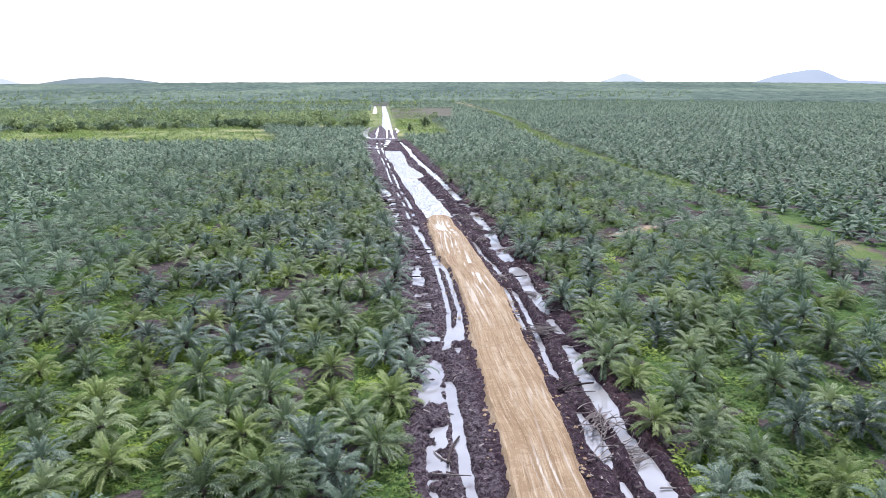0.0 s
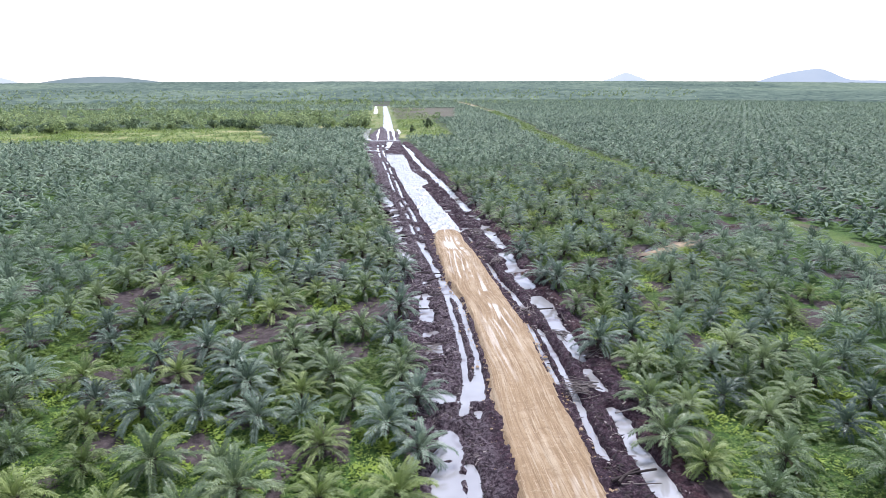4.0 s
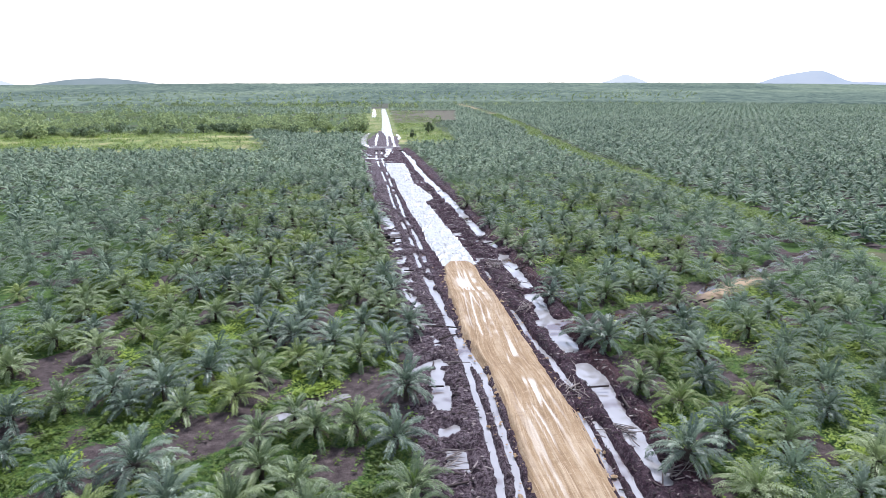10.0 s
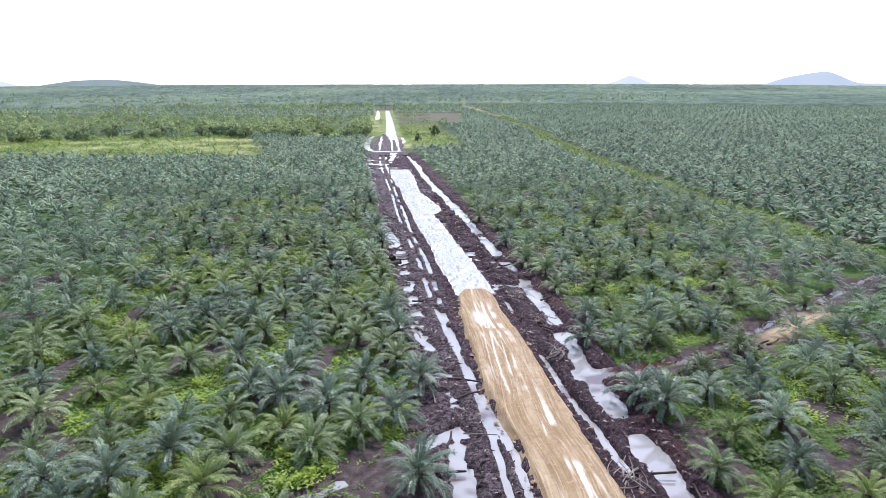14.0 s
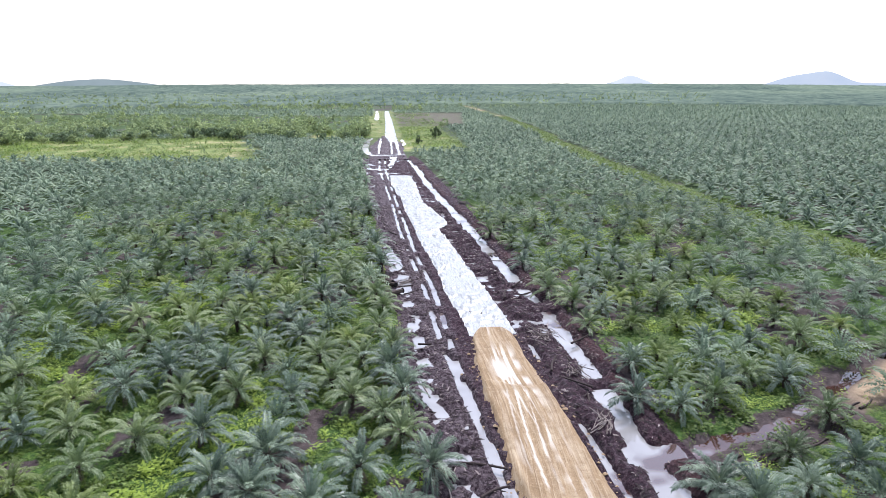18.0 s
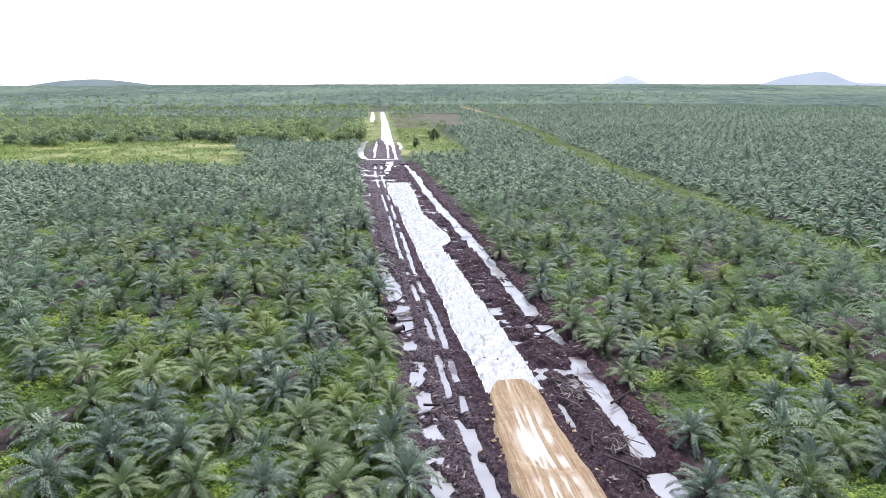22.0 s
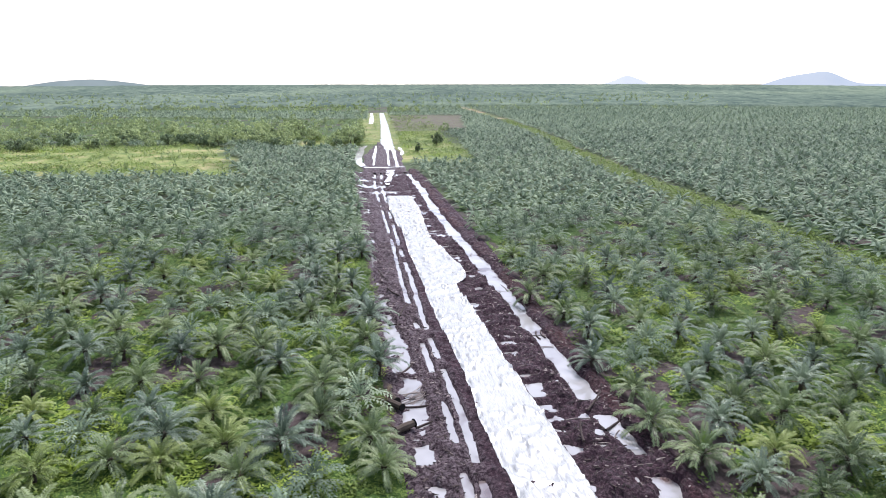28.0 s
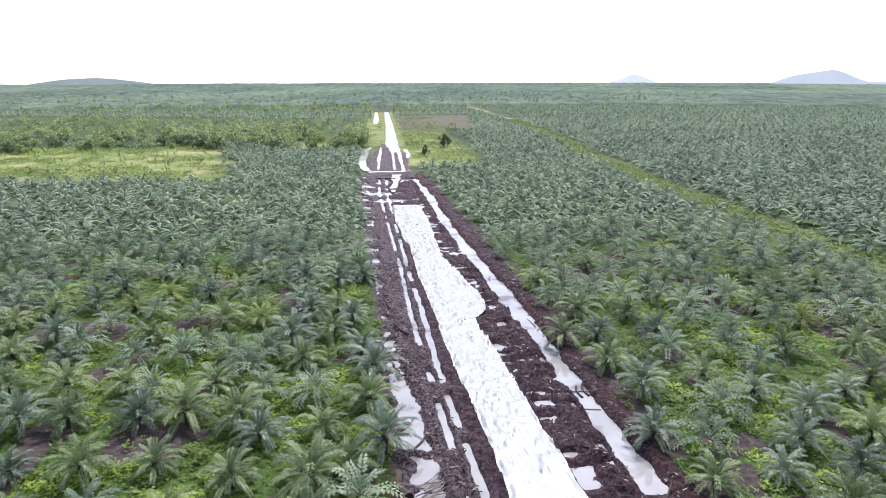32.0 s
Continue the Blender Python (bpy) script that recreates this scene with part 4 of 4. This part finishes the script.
row((-58, 251.5), (34, 252), (-30, 253.5), (71, 254), (-16.5, 254.5), (-10, 256.5), (-39.5, 257), (-72, 258), (-55, 258.5), (42, 260), (66.5, 260.5), (33, 261), (-7, 262), (-23, 263.5))
row((-29.5, 264), (-65, 265), (-14.5, 265.5), (-10, 268.5), (77, 270), (-61, 270.5), (63.5, 271.5), (-47.5, 272), (51, 273), (87, 273), (-55.5, 274.5), (56, 276.5), (45, 277.5), (-35.5, 278))
row((76, 278.5), (-43, 279), (30, 279), (-30.5, 281.5), (-11, 283.5), (-53.5, 283.5), (-17.5, 284), (91, 286.5), (-5.5, 287), (37, 287), (-27.5, 289.5), (-71, 289.5), (44.5, 291), (71, 293.5))
row((-49, 294), (-38.5, 295), (55, 295.5), (84, 297.5), (-47.5, 301), (-62.5, 302.5), (-69.5, 303), (69, 305.5), (-34, 310))


PLAIN = "oil palm with arching green feather fronds on a short trunk"
FRESH = "oil palm with bright yellow-green young leaves in its crown"
SHABBY = "oil palm with brown dead fronds hanging under its crown"
SPECS = ((1.8, 0, 0, 0, PLAIN), (2.1, 1, 0, 0, PLAIN), (1.6, 1, 2, 0, FRESH), (2.4, 0, 0, 4, SHABBY), (1.7, 2, 1, 0, FRESH), (2.2, 1, 0, 3, SHABBY))
LOOSE = [palm_thing(h, 1 + k, True, tone, sp, dd, label) for k, (h, tone, sp, dd, label) in enumerate(SPECS)]
WHOLE = [palm_thing(h, 11 + k, False, tone, sp, dd, label) for k, (h, tone, sp, dd, label) in enumerate(SPECS)]


def near_way(x, y):
    """How close the flight passes ahead of a place."""
    return abs(x - 2) * 0.9


loose_set = set(sorted((q for q in PALMS if q[1] > 58), key=lambda q: near_way(*q))[:135])
used = set()
for x, y in PALMS:
    r = random.Random(int(x * 7919 + y * 104729))
    pool = LOOSE if (x, y) in loose_set else WHOLE
    proto = pool[r.choices(range(6), (0.22, 0.25, 0.14, 0.11, 0.17, 0.11))[0]]
    z = float(land_height(x, y)) - 0.02
    m = pose(x, y, z, r.uniform(-4, 4), r.uniform(-4, 4), r.uniform(0, 360)) @ Matrix.Diagonal((0.80 + 0.28 * r.random() ** 1.1,) * 3 + (1,))
    if proto not in used:
        used.add(proto)
        proto.matrix_basis = m
    else:
        copy_thing(proto, m)


def full_palm(r, pairs=8, wide=0.17):
    """A crown of whole feather fronds with fewer leaflets."""
    verts, faces = [], []
    for ring, m in ring_poses(1.9, r):
        if ring == 4 and r.random() < 0.5:
            continue
        fv, ff = frond_parts(4.0 * RINGS[ring][3], RINGS[ring][1], RINGS[ring][2], pairs, 0.66, wide)
        b = len(verts)
        verts += [tuple(m @ Vector(q)) for q in fv[21:]]
        faces += [tuple(i + b - 21 for i in q) for q in ff[12:]]
    return np.array(verts, float), np.array(faces, int)


def ribbon_palm(fronds, bits, r, blade):
    """A light palm crown: arched fronds whose leaflets hang as a ridge on both sides of the rib."""
    verts, faces = [], []
    for k in range(fronds):
        az = math.tau * (k + r.uniform(-0.3, 0.3)) * 0.382
        share = (k + 0.5) / fronds
        rise, sag = radians(84 - 84 * share + r.uniform(-8, 8)), radians(55 + 60 * math.sin(math.pi * min(1, share * 1.3)))
        c, s = math.cos(az), math.sin(az)
        length = (3.2 + 1.2 * min(1, share * 2)) * r.uniform(0.88, 1.1)
        pts, p = [], [0.1, 2.0 - 0.4 * share]
        for j in range(bits + 1):
            pts.append(tuple(p))
            a = rise - sag * ((j + 0.5) / bits) ** 1.2
            p = [p[0] + math.cos(a) * length / bits, p[1] + math.sin(a) * length / bits]
        for j in range(bits):
            (r0, z0), (r1, z1) = pts[j], pts[j + 1]
            w0 = blade * (0.7 if bits == 1 else 0.25 if j == 0 else math.sin(math.pi * (0.15 + 0.7 * j / bits)))
            w1 = blade * (0.4 if bits == 1 else 0.12 if j == bits - 1 else math.sin(math.pi * (0.15 + 0.7 * (j + 1) / bits)))
            for side in (-1, 1):
                b = len(verts)
                for rr, zz, off in ((r0, z0, 0), (r1, z1, 0), (r1 + 0.2, z1 - 0.5 * w1, side * w1), (r0 + 0.2, z0 - 0.5 * w0, side * w0)):
                    verts.append((rr * c - off * s, rr * s + off * c, zz))
                faces.append((b, b + 1, b + 2, b + 3))
    return np.array(verts, float), np.array(faces, int)


def in_view(x, y):
    margin = 16 + 40 * max(0, 1 - y / 260)
    return -0.60 * y - margin < x < 0.88 * y + margin


def plant_mid():
    places_near, places, places_far = [], [], []
    step, gap = 7.2, 6.2
    r = random.Random(21)
    have = {}
    for a, b in PALMS:
        have.setdefault((int(a // 8), int(b // 8)), []).append((a, b))
    for j in range(0, 230):
        y0 = 44 + j * gap
        wide = int((0.95 * (y0 + 70) + 40) / step) + 2
        for i in range(-wide, wide):
            x, y = i * step + (j % 2) * step / 2 + r.uniform(-1.5, 1.5), y0 + r.uniform(-1.5, 1.5)
            if not in_view(x, y) or EDGE_W(y) - (3.2 if y < 240 else 1.6) < x < EDGE_E(y) + (4.0 if y < 240 else 1.8):
                continue
            if y < 315 and any((x - a) ** 2 + (y - b) ** 2 < 28 for di in (-1, 0, 1) for dj in (-1, 0, 1)
                               for a, b in have.get((int(x // 8) + di, int(y // 8) + dj), ())):
                continue
            if in_path_e(x, y) > 0.25 or in_meadow(x, y) > 0.3 or in_bare(x, y) > 0.3 or r.random() < 0.03:
                continue
            if -46 < x < 6 and abs(y - ditch_w(x) + 2.5) < 4.0 or 31 < x < 110 and abs(y - canal_e(x) + 1.0) < 3.6:
                continue
            scrub = x < 60 and y > 600 - 0.1 * x and not (930 < y + 0.3 * x < 1120)
            if scrub and r.random() < 0.96:
                continue
            size = r.uniform(0.82, 1.10) * (1.12 if x > 113 else 1.0)
            # Mean tint lightens with distance, so haze is painted into far palms.
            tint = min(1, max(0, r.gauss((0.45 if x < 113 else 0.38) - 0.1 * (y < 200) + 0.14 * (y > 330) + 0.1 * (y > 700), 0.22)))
            close = y < 330 and -100 < x < 112
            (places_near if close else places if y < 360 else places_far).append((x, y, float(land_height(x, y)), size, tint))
    shapes = [full_palm(random.Random(k + 90), 8, 0.205) for k in range(6)]
    fine = [full_palm(random.Random(k + 190), 12, 0.150) for k in range(5)]
    # Tint varied per frond imitates lit fronds against dark gaps.
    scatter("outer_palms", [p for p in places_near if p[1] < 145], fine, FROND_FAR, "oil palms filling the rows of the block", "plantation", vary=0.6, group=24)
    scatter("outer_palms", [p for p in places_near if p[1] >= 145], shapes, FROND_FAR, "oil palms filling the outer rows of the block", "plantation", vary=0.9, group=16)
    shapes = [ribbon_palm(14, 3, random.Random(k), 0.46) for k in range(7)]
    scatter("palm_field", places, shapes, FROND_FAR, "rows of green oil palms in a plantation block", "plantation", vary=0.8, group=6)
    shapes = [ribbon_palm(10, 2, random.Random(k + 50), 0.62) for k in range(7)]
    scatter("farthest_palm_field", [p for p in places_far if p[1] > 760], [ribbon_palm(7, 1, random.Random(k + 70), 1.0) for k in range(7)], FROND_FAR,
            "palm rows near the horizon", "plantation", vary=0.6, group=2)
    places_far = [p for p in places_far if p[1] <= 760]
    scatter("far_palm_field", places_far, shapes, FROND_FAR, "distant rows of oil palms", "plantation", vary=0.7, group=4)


plant_mid()


# ---- low green cover between the palms ----
def tuft(r, blades, spread, high):
    verts, faces = [], []
    for k in range(blades):
        a = r.uniform(0, math.tau)
        d = r.uniform(0, spread)
        x, y, z = d * math.cos(a), d * math.sin(a), r.uniform(0.05, high) * (1.1 - d / spread)
        b = r.uniform(0, math.tau)
        w, l, t = r.uniform(0.07, 0.12), r.uniform(0.22, 0.36), r.uniform(-0.08, 0.22)
        c, s = math.cos(b), math.sin(b)
        n = len(verts)
        verts += [(x - w * s, y + w * c, z), (x + w * s, y - w * c, z), (x + l * c, y + l * s, z + t)]
        faces.append((n, n + 1, n + 2))
    return np.array(verts), np.array(faces)


def build_cover():
    n = 200000
    y = nrg.uniform(46, 300, n)
    x = nrg.uniform(-100, 125, n)
    ok = (x > -0.62 * (y - np.clip(y - 75, 0, 156)) - 16) & (x < 0.80 * (y - np.clip(y - 75, 0, 156)) + 14)
    ok &= (x < EDGE_W(y) - 0.8) | (x > EDGE_E(y) + 1.2)
    lush = cover_mask(x, y)
    ok &= nrg.uniform(0, 1, n) < lush * 0.85 * np.where(y > 200, 0.7, 1.0) + 0.03
    x, y = x[ok], y[ok]
    bright = np.clip(0.02 + 1.0 * smooth(0.45, 0.64, rough(x, y, 8, 501, 3)) + nrg.normal(0, 0.10, len(x)) + 0.5 * (rough(x, y, 22, 511, 2) - 0.5), 0, 1)
    z = land_height(x, y)
    size = nrg.uniform(0.7, 1.3, len(x)) * (0.75 + 0.8 * smooth(0.4, 0.7, rough(x, y, 2.4, 515, 2)))
    shapes = [tuft(random.Random(k), 8, 0.5, 0.75) for k in range(8)]
    scatter("ground_cover", list(zip(x, y, z, size, bright)), shapes, COVER, "bright green creeping cover plants between palms", "ground cover")


build_cover()


# ---- broadleaf trees ----
def crown_arrays(r, blobs, leaves, wide, tall, low=0.45, leaf=0.135):
    verts, faces = [], []
    for _ in range(blobs):
        a, d = r.uniform(0, math.tau), r.uniform(0, 1) ** 0.6
        cx, cy, cz = d * wide * math.cos(a), d * wide * math.sin(a), tall * r.uniform(low, 0.95) * (1 - 0.3 * d)
        br = wide * r.uniform(0.28, 0.5)
        for _ in range(leaves):
            q = Vector((r.gauss(0, 1), r.gauss(0, 1), r.gauss(0, 1))).normalized() * br * r.uniform(0.6, 1.05)
            u = q.cross(Vector((r.gauss(0, 1), r.gauss(0, 1), r.gauss(0, 1)))).normalized()
            w = (u.cross(q).normalized() + q.normalized() * r.uniform(-0.5, 0.3)).normalized()
            l = wide * leaf * r.uniform(0.75, 1.25)
            n = len(verts)
            c = Vector((cx, cy, cz)) + q
            verts += [c - u * l, c + w * l * 0.6, c + u * l, c - w * l * 0.6]
            faces.append((n, n + 1, n + 2, n + 3))
    return np.array([tuple(q) for q in verts]), np.array(faces)


def limb_mesh(tall, r):
    bm = bmesh.new()

    def tube(a, b, ra, rb):
        ax = (b - a).normalized()
        sx = ax.orthogonal().normalized()
        sy = ax.cross(sx)
        low = [bm.verts.new(a + (sx * math.cos(t) + sy * math.sin(t)) * ra) for t in (math.tau * k / 7 for k in range(7))]
        top = [bm.verts.new(b + (sx * math.cos(t) + sy * math.sin(t)) * rb) for t in (math.tau * k / 7 for k in range(7))]
        for k in range(7):
            bm.faces.new((low[k], low[(k + 1) % 7], top[(k + 1) % 7], top[k]))
        bm.faces.new(top)

    fork = Vector((0.1, 0, tall * 0.45))
    tube(Vector((0, 0, -0.3)), fork, tall * 0.035, tall * 0.022)
    for k in range(5):
        a = math.tau * k / 5 + r.uniform(-0.4, 0.4)
        tube(fork, fork + Vector((math.cos(a) * tall * 0.22, math.sin(a) * tall * 0.22, tall * r.uniform(0.2, 0.4))), tall * 0.018, tall * 0.006)
    me = bpy.data.meshes.new("trunk")
    bm.to_mesh(me)
    bm.free()
    me.materials.append(BARK)
    return me


def tree_thing(seed, wide, tall, material, label):
    r = random.Random(seed)
    tree = new("tree")
    child("trunk", limb_mesh(tall, r), tree)
    v, f = crown_arrays(r, 16, 34, wide, tall, 0.22, 0.145)
    child("crown", mesh("crown", v, f, material, tint=np.repeat(nrg.uniform(0, 1, len(f)), 4)), tree)
    return tagged(tree, label, "tree")


def build_trees():
    dark = tree_thing(31, 3.9, 10.5, BROAD_DARK, "dense dark round tree standing beside the far track")
    dark.matrix_basis = pose(39, 576, 0)
    small = tree_thing(32, 2.7, 6.5, BROAD_DARK, "smaller dark tree beside the far track")
    small.matrix_basis = pose(23.4, 534, 0)
    protos = [tree_thing(40 + k, 4.0 + 0.5 * k, 7 + k, BROAD if k % 2 == 0 else BROAD_MID,
                         ("light yellow-green" if k % 2 == 0 else "dark green") + " broadleaf tree at the edge of the grass field") for k in range(5)]
    for p in protos:
        tagged(p, group="trees at the field's edge")
    r = random.Random(5)
    for k in range(120):
        x = -16 - 314 * r.random() ** 1.2
        y = 584 + 95 * r.random() ** 1.2 + 0.05 * x + 14 * math.sin(x * 0.03)
        m = pose(x, y, 0, 0, 0, r.uniform(0, 360)) @ Matrix.Diagonal((r.uniform(0.6, 1.15),) * 3 + (1,))
        if k < 5:
            protos[k].matrix_basis = m
        else:
            copy_thing(protos[k % 5], m)
    shapes = [crown_arrays(random.Random(60 + k), 6, 18, 3.9, 7.6, 0.25, 0.18) for k in range(6)]
    coarse = [crown_arrays(random.Random(80 + k), 4, 9, 3.9, 7.6, 0.3, 0.27) for k in range(5)]
    places = []
    for _ in range(5600):
        y = 606 + 1100 * r.random() ** 1.2
        x = r.uniform(-0.65 * (y + 60), 60)
        if 900 < y + 0.3 * x < 1120 and r.random() < 0.7 or EDGE_W(y) - 6 < x < EDGE_E(y) + 2:
            continue
        if x > 15 and y < 690 or in_meadow(x, y) > 0.4:
            continue
        if in_bare(x, y) > 0.3 and r.random() < 0.8:
            continue
        if rough(x, y, 60, 601, 3) < 0.5 and r.random() < 0.85:
            continue
        places.append((x, y, 0, r.choice((0.35, 0.5, 0.65, 0.85, 1.15)) * r.uniform(0.85, 1.15), min(1, max(0, r.gauss(0.5, 0.3)))))
    scatter("scrub_wood", [p for p in places if p[1] < 900], shapes, BROAD, "light green scrub and young trees beyond the grass field", "woodland", vary=0.6)
    far_trees = [p for p in places if p[1] >= 900]
    for _ in range(1500):
        y = 1150 + 1700 * r.random() ** 1.2
        x = r.uniform(-0.65 * (y + 60), 0.5 * y)
        far_trees.append((x, y, 3.5 + float(land_height(x, y)) if y > 1400 else 0, r.uniform(0.5, 1.2), min(1, max(0, r.gauss(0.35, 0.25)))))
    scatter("far_trees", far_trees, coarse, BROAD, "tree crowns rising over the distant canopy", "woodland", vary=0.6)
    bushes = []
    for _ in range(1500):
        x, y = r.uniform(-330, 60), r.uniform(440, 700)
        if in_meadow(x, y) > 0.5 and not (EDGE_W(y) - 2 < x < EDGE_E(y) + 2):
            bushes.append((x, y, 0, r.uniform(0.12, 0.36), r.random()))
    scatter("bushes", bushes, coarse, BROAD, "low bushes scattered over the grass field", "bush")


def build_grass():
    n = 60000
    x, y = nrg.uniform(-330, 60, n), nrg.uniform(440, 735, n)
    ok = (in_meadow(x, y) > nrg.uniform(0.2, 0.7, n)) & (rough(x, y, 22, 521, 4) > 0.46) & ((x < EDGE_W(y) - 1) | (x > EDGE_E(y) + 2))
    x, y = x[ok][:14000], y[ok][:14000]
    tint = np.clip(0.2 + 1.3 * (rough(x, y, 30, 531, 3) - 0.3) + nrg.normal(0, 0.15, len(x)), 0, 1)
    # rank growth along the strip between the blocks and beside the far road
    xs, ys = nrg.uniform(100, 160, 60000), nrg.uniform(190, 900, 60000)
    on = in_path_e(xs, ys) > nrg.uniform(0.25, 0.9, 60000)
    xr, yr = nrg.uniform(-40, 60, 9000), nrg.uniform(575, 1050, 9000)
    by = (rough(xr, yr, 18, 541, 3) > 0.5) & ((xr < -2) | (xr > 12))
    x, y = np.concatenate([x, xs[on], xr[by]]), np.concatenate([y, ys[on], yr[by]])
    tint = np.concatenate([tint, nrg.uniform(0, 0.6, int(on.sum())), nrg.uniform(0, 0.6, int(by.sum()))])
    shapes = [tuft(random.Random(k + 40), 6, 0.55, 0.55) for k in range(5)]
    scatter("grass_tufts", list(zip(x, y, 0 * x - 0.05, nrg.uniform(1.6, 3.4, len(x)), tint)), shapes, COVER, "rank yellow-green grass clumps on the open field", "grass")


build_trees()
build_grass()


# ---- felled wood along the works ----
def log_mesh(length, r0, r1, bend, r, material, name="log"):
    n, seg = 5, 8
    verts, faces = [], []
    for k in range(n + 1):
        s = k / n
        rad = (r0 + (r1 - r0) * s) * r.uniform(0.9, 1.1)
        off = bend * math.sin(math.pi * s)
        for j in range(seg):
            a = math.tau * j / seg
            verts.append(((s - 0.5) * length, off + rad * math.cos(a), rad * math.sin(a)))
    for k in range(n):
        for j in range(seg):
            faces.append((k * seg + j, k * seg + (j + 1) % seg, (k + 1) * seg + (j + 1) % seg, (k + 1) * seg + j))
    faces += [tuple(range(seg))[::-1], tuple(range(n * seg, (n + 1) * seg))]
    return mesh(name, verts, faces, material)


def lay(x, y):
    if EDGE_W(y) - 1.5 < x < EDGE_E(y) + 1.5:
        return max(float(strip_height(np.array(x), np.array(y))), WATER_Z)
    return float(land_height(np.array(x), np.array(y)))


def build_wood():
    r = random.Random(77)
    branch = [log_mesh(r.uniform(2.2, 4.2), 0.07, 0.035, r.uniform(-0.4, 0.4), r, WOOD, "branch") for _ in range(6)]
    logs = [log_mesh(r.uniform(3, 6), 0.17, 0.12, r.uniform(-0.3, 0.3), r, DARKWOOD) for _ in range(5)]
    pale = [log_mesh(r.uniform(3, 5.5), 0.10, 0.06, r.uniform(-0.3, 0.3), r, WOOD) for _ in range(4)]
    # heaps of cut branches
    for x, y, n, turn, spread in ((25.2, 64, 46, 60, 2.4), (26.5, 58, 34, 30, 2.2), (25.2, 92, 34, 170, 1.8), (27.4, 112, 16, 150, 1.5), (24.6, 122, 20, 60, 1.8),
                                  (24.4, 181, 30, 110, 2.0), (26.5, 168, 14, 100, 1.6), (25.0, 152, 16, 70, 1.6), (7.0, 108, 16, 20, 1.8), (3.6, 214, 18, 40, 1.7),
                                  (34.5, 143, 9, 60, 1.4), (30.3, 103, 12, 30, 1.4)):
        heap = tagged(new("brush_heap"), "loose heap of cut pale branches on wet peat", "branches", "brush heaps")
        heap.matrix_basis = pose(x, y, lay(x, y))
        for k in range(n):
            child("branch", r.choice(branch), heap, pose(r.gauss(0, spread * 0.45), r.gauss(0, spread * 0.6), 0.08 + 0.45 * r.random() ** 1.5, 0, r.uniform(-12, 12), turn + r.gauss(0, 24)))
    # single logs
    for k in range(58):
        y = r.uniform(52, 290)
        side = r.random()
        if side < 0.55:
            x = r.uniform(RUT_C(y) + 0.4, CANAL(y) + 3.5)
        else:
            x = r.uniform(EDGE_W(y), RUT_A(y) - 0.8)
        copied = new("log", r.choice(logs if r.random() < 0.6 else pale))
        copied.matrix_basis = pose(float(x), y, lay(float(x), y) + 0.07, 0, r.uniform(-4, 4), r.choice((90, 70, 110, 20, 0)) + r.gauss(0, 15))
        tagged(copied, "felled log half sunk in wet peat" if copied.data in logs else "pale bare pole lying on wet peat", "log", "logs along the works")
    # logs laid as a corduroy track by the side canal
    for k in range(26):
        u = r.uniform(36, 62)
        w = float(canal_e(u)) - r.uniform(2.6, 6.0)
        ob = new("log", r.choice(logs))
        ob.matrix_basis = pose(u, w, lay(u, w) + 0.1, 0, 0, 30 + r.gauss(0, 9))
        tagged(ob, "dark log of a rough corduroy track", "log", "corduroy logs")
    # splinters and root bits strewn over the peat
    bits = []
    for k in range(6):
        q = random.Random(k + 300)
        l, w, h = q.uniform(0.3, 0.9), q.uniform(0.03, 0.09), q.uniform(0.03, 0.08)
        bits.append((np.array([(-l / 2, -w, 0), (l / 2, -w * 0.5, 0), (l / 2, w * 0.5, h * 0.6), (-l / 2, w, h), (0.1, 0, h * 1.8), (0, w, -0.05)]),
                     np.array([(0, 1, 4), (1, 2, 4), (2, 3, 4), (3, 0, 4), (2, 5, 3)])))
    n = 15000
    yb = nrg.uniform(46, 300, n)
    xb = EDGE_W(yb) + nrg.uniform(0, 1, n) * (EDGE_E(yb) - EDGE_W(yb))
    out = (xb < RUT_B(yb) - 0.3) | (xb > np.where(yb < 186, SAND_E(yb), CLOTH_E(yb)) + 0.6)
    zb = strip_height(xb, yb)
    out &= zb > WATER_Z + 0.05
    places = list(zip(xb[out], yb[out], zb[out] + 0.01, nrg.uniform(0.5, 1.5, int(out.sum())), nrg.uniform(0, 1, int(out.sum())) ** 1.7))
    scatter("peat_debris", places, bits, DEBRIS, "splinters and root bits strewn over wet peat", "debris")
    # two felled palm trunks with black ends
    for x, y, turn in ((0.2, 213.2, -62), (0.6, 211.2, -50), (1.6, 205.0, 30)):
        palm = tagged(new("felled_palm"), "felled palm trunk with a black end and dry fronds", "log", "felled palms")
        palm.matrix_basis = pose(x, y, lay(x, y) + 0.42, 0, -4, turn)
        child("trunk", log_mesh(2.6, 0.5, 0.42, 0.05, r, BARK, "trunk"), palm)
        child("cut_end", log_mesh(0.14, 0.53, 0.53, 0, r, CHAR, "cut_end"), palm, pose(1.34, 0, 0), "black cut end")
        for k in range(7):
            child("dry_frond", DEAD_MESH, palm, pose(-1.2, 0, 0, r.uniform(-70, 70), r.uniform(-60, 10), 180 + r.uniform(-60, 60)) @ Matrix.Diagonal((0.8, 0.8, 0.8, 1)), "bare dry frond")


build_wood()
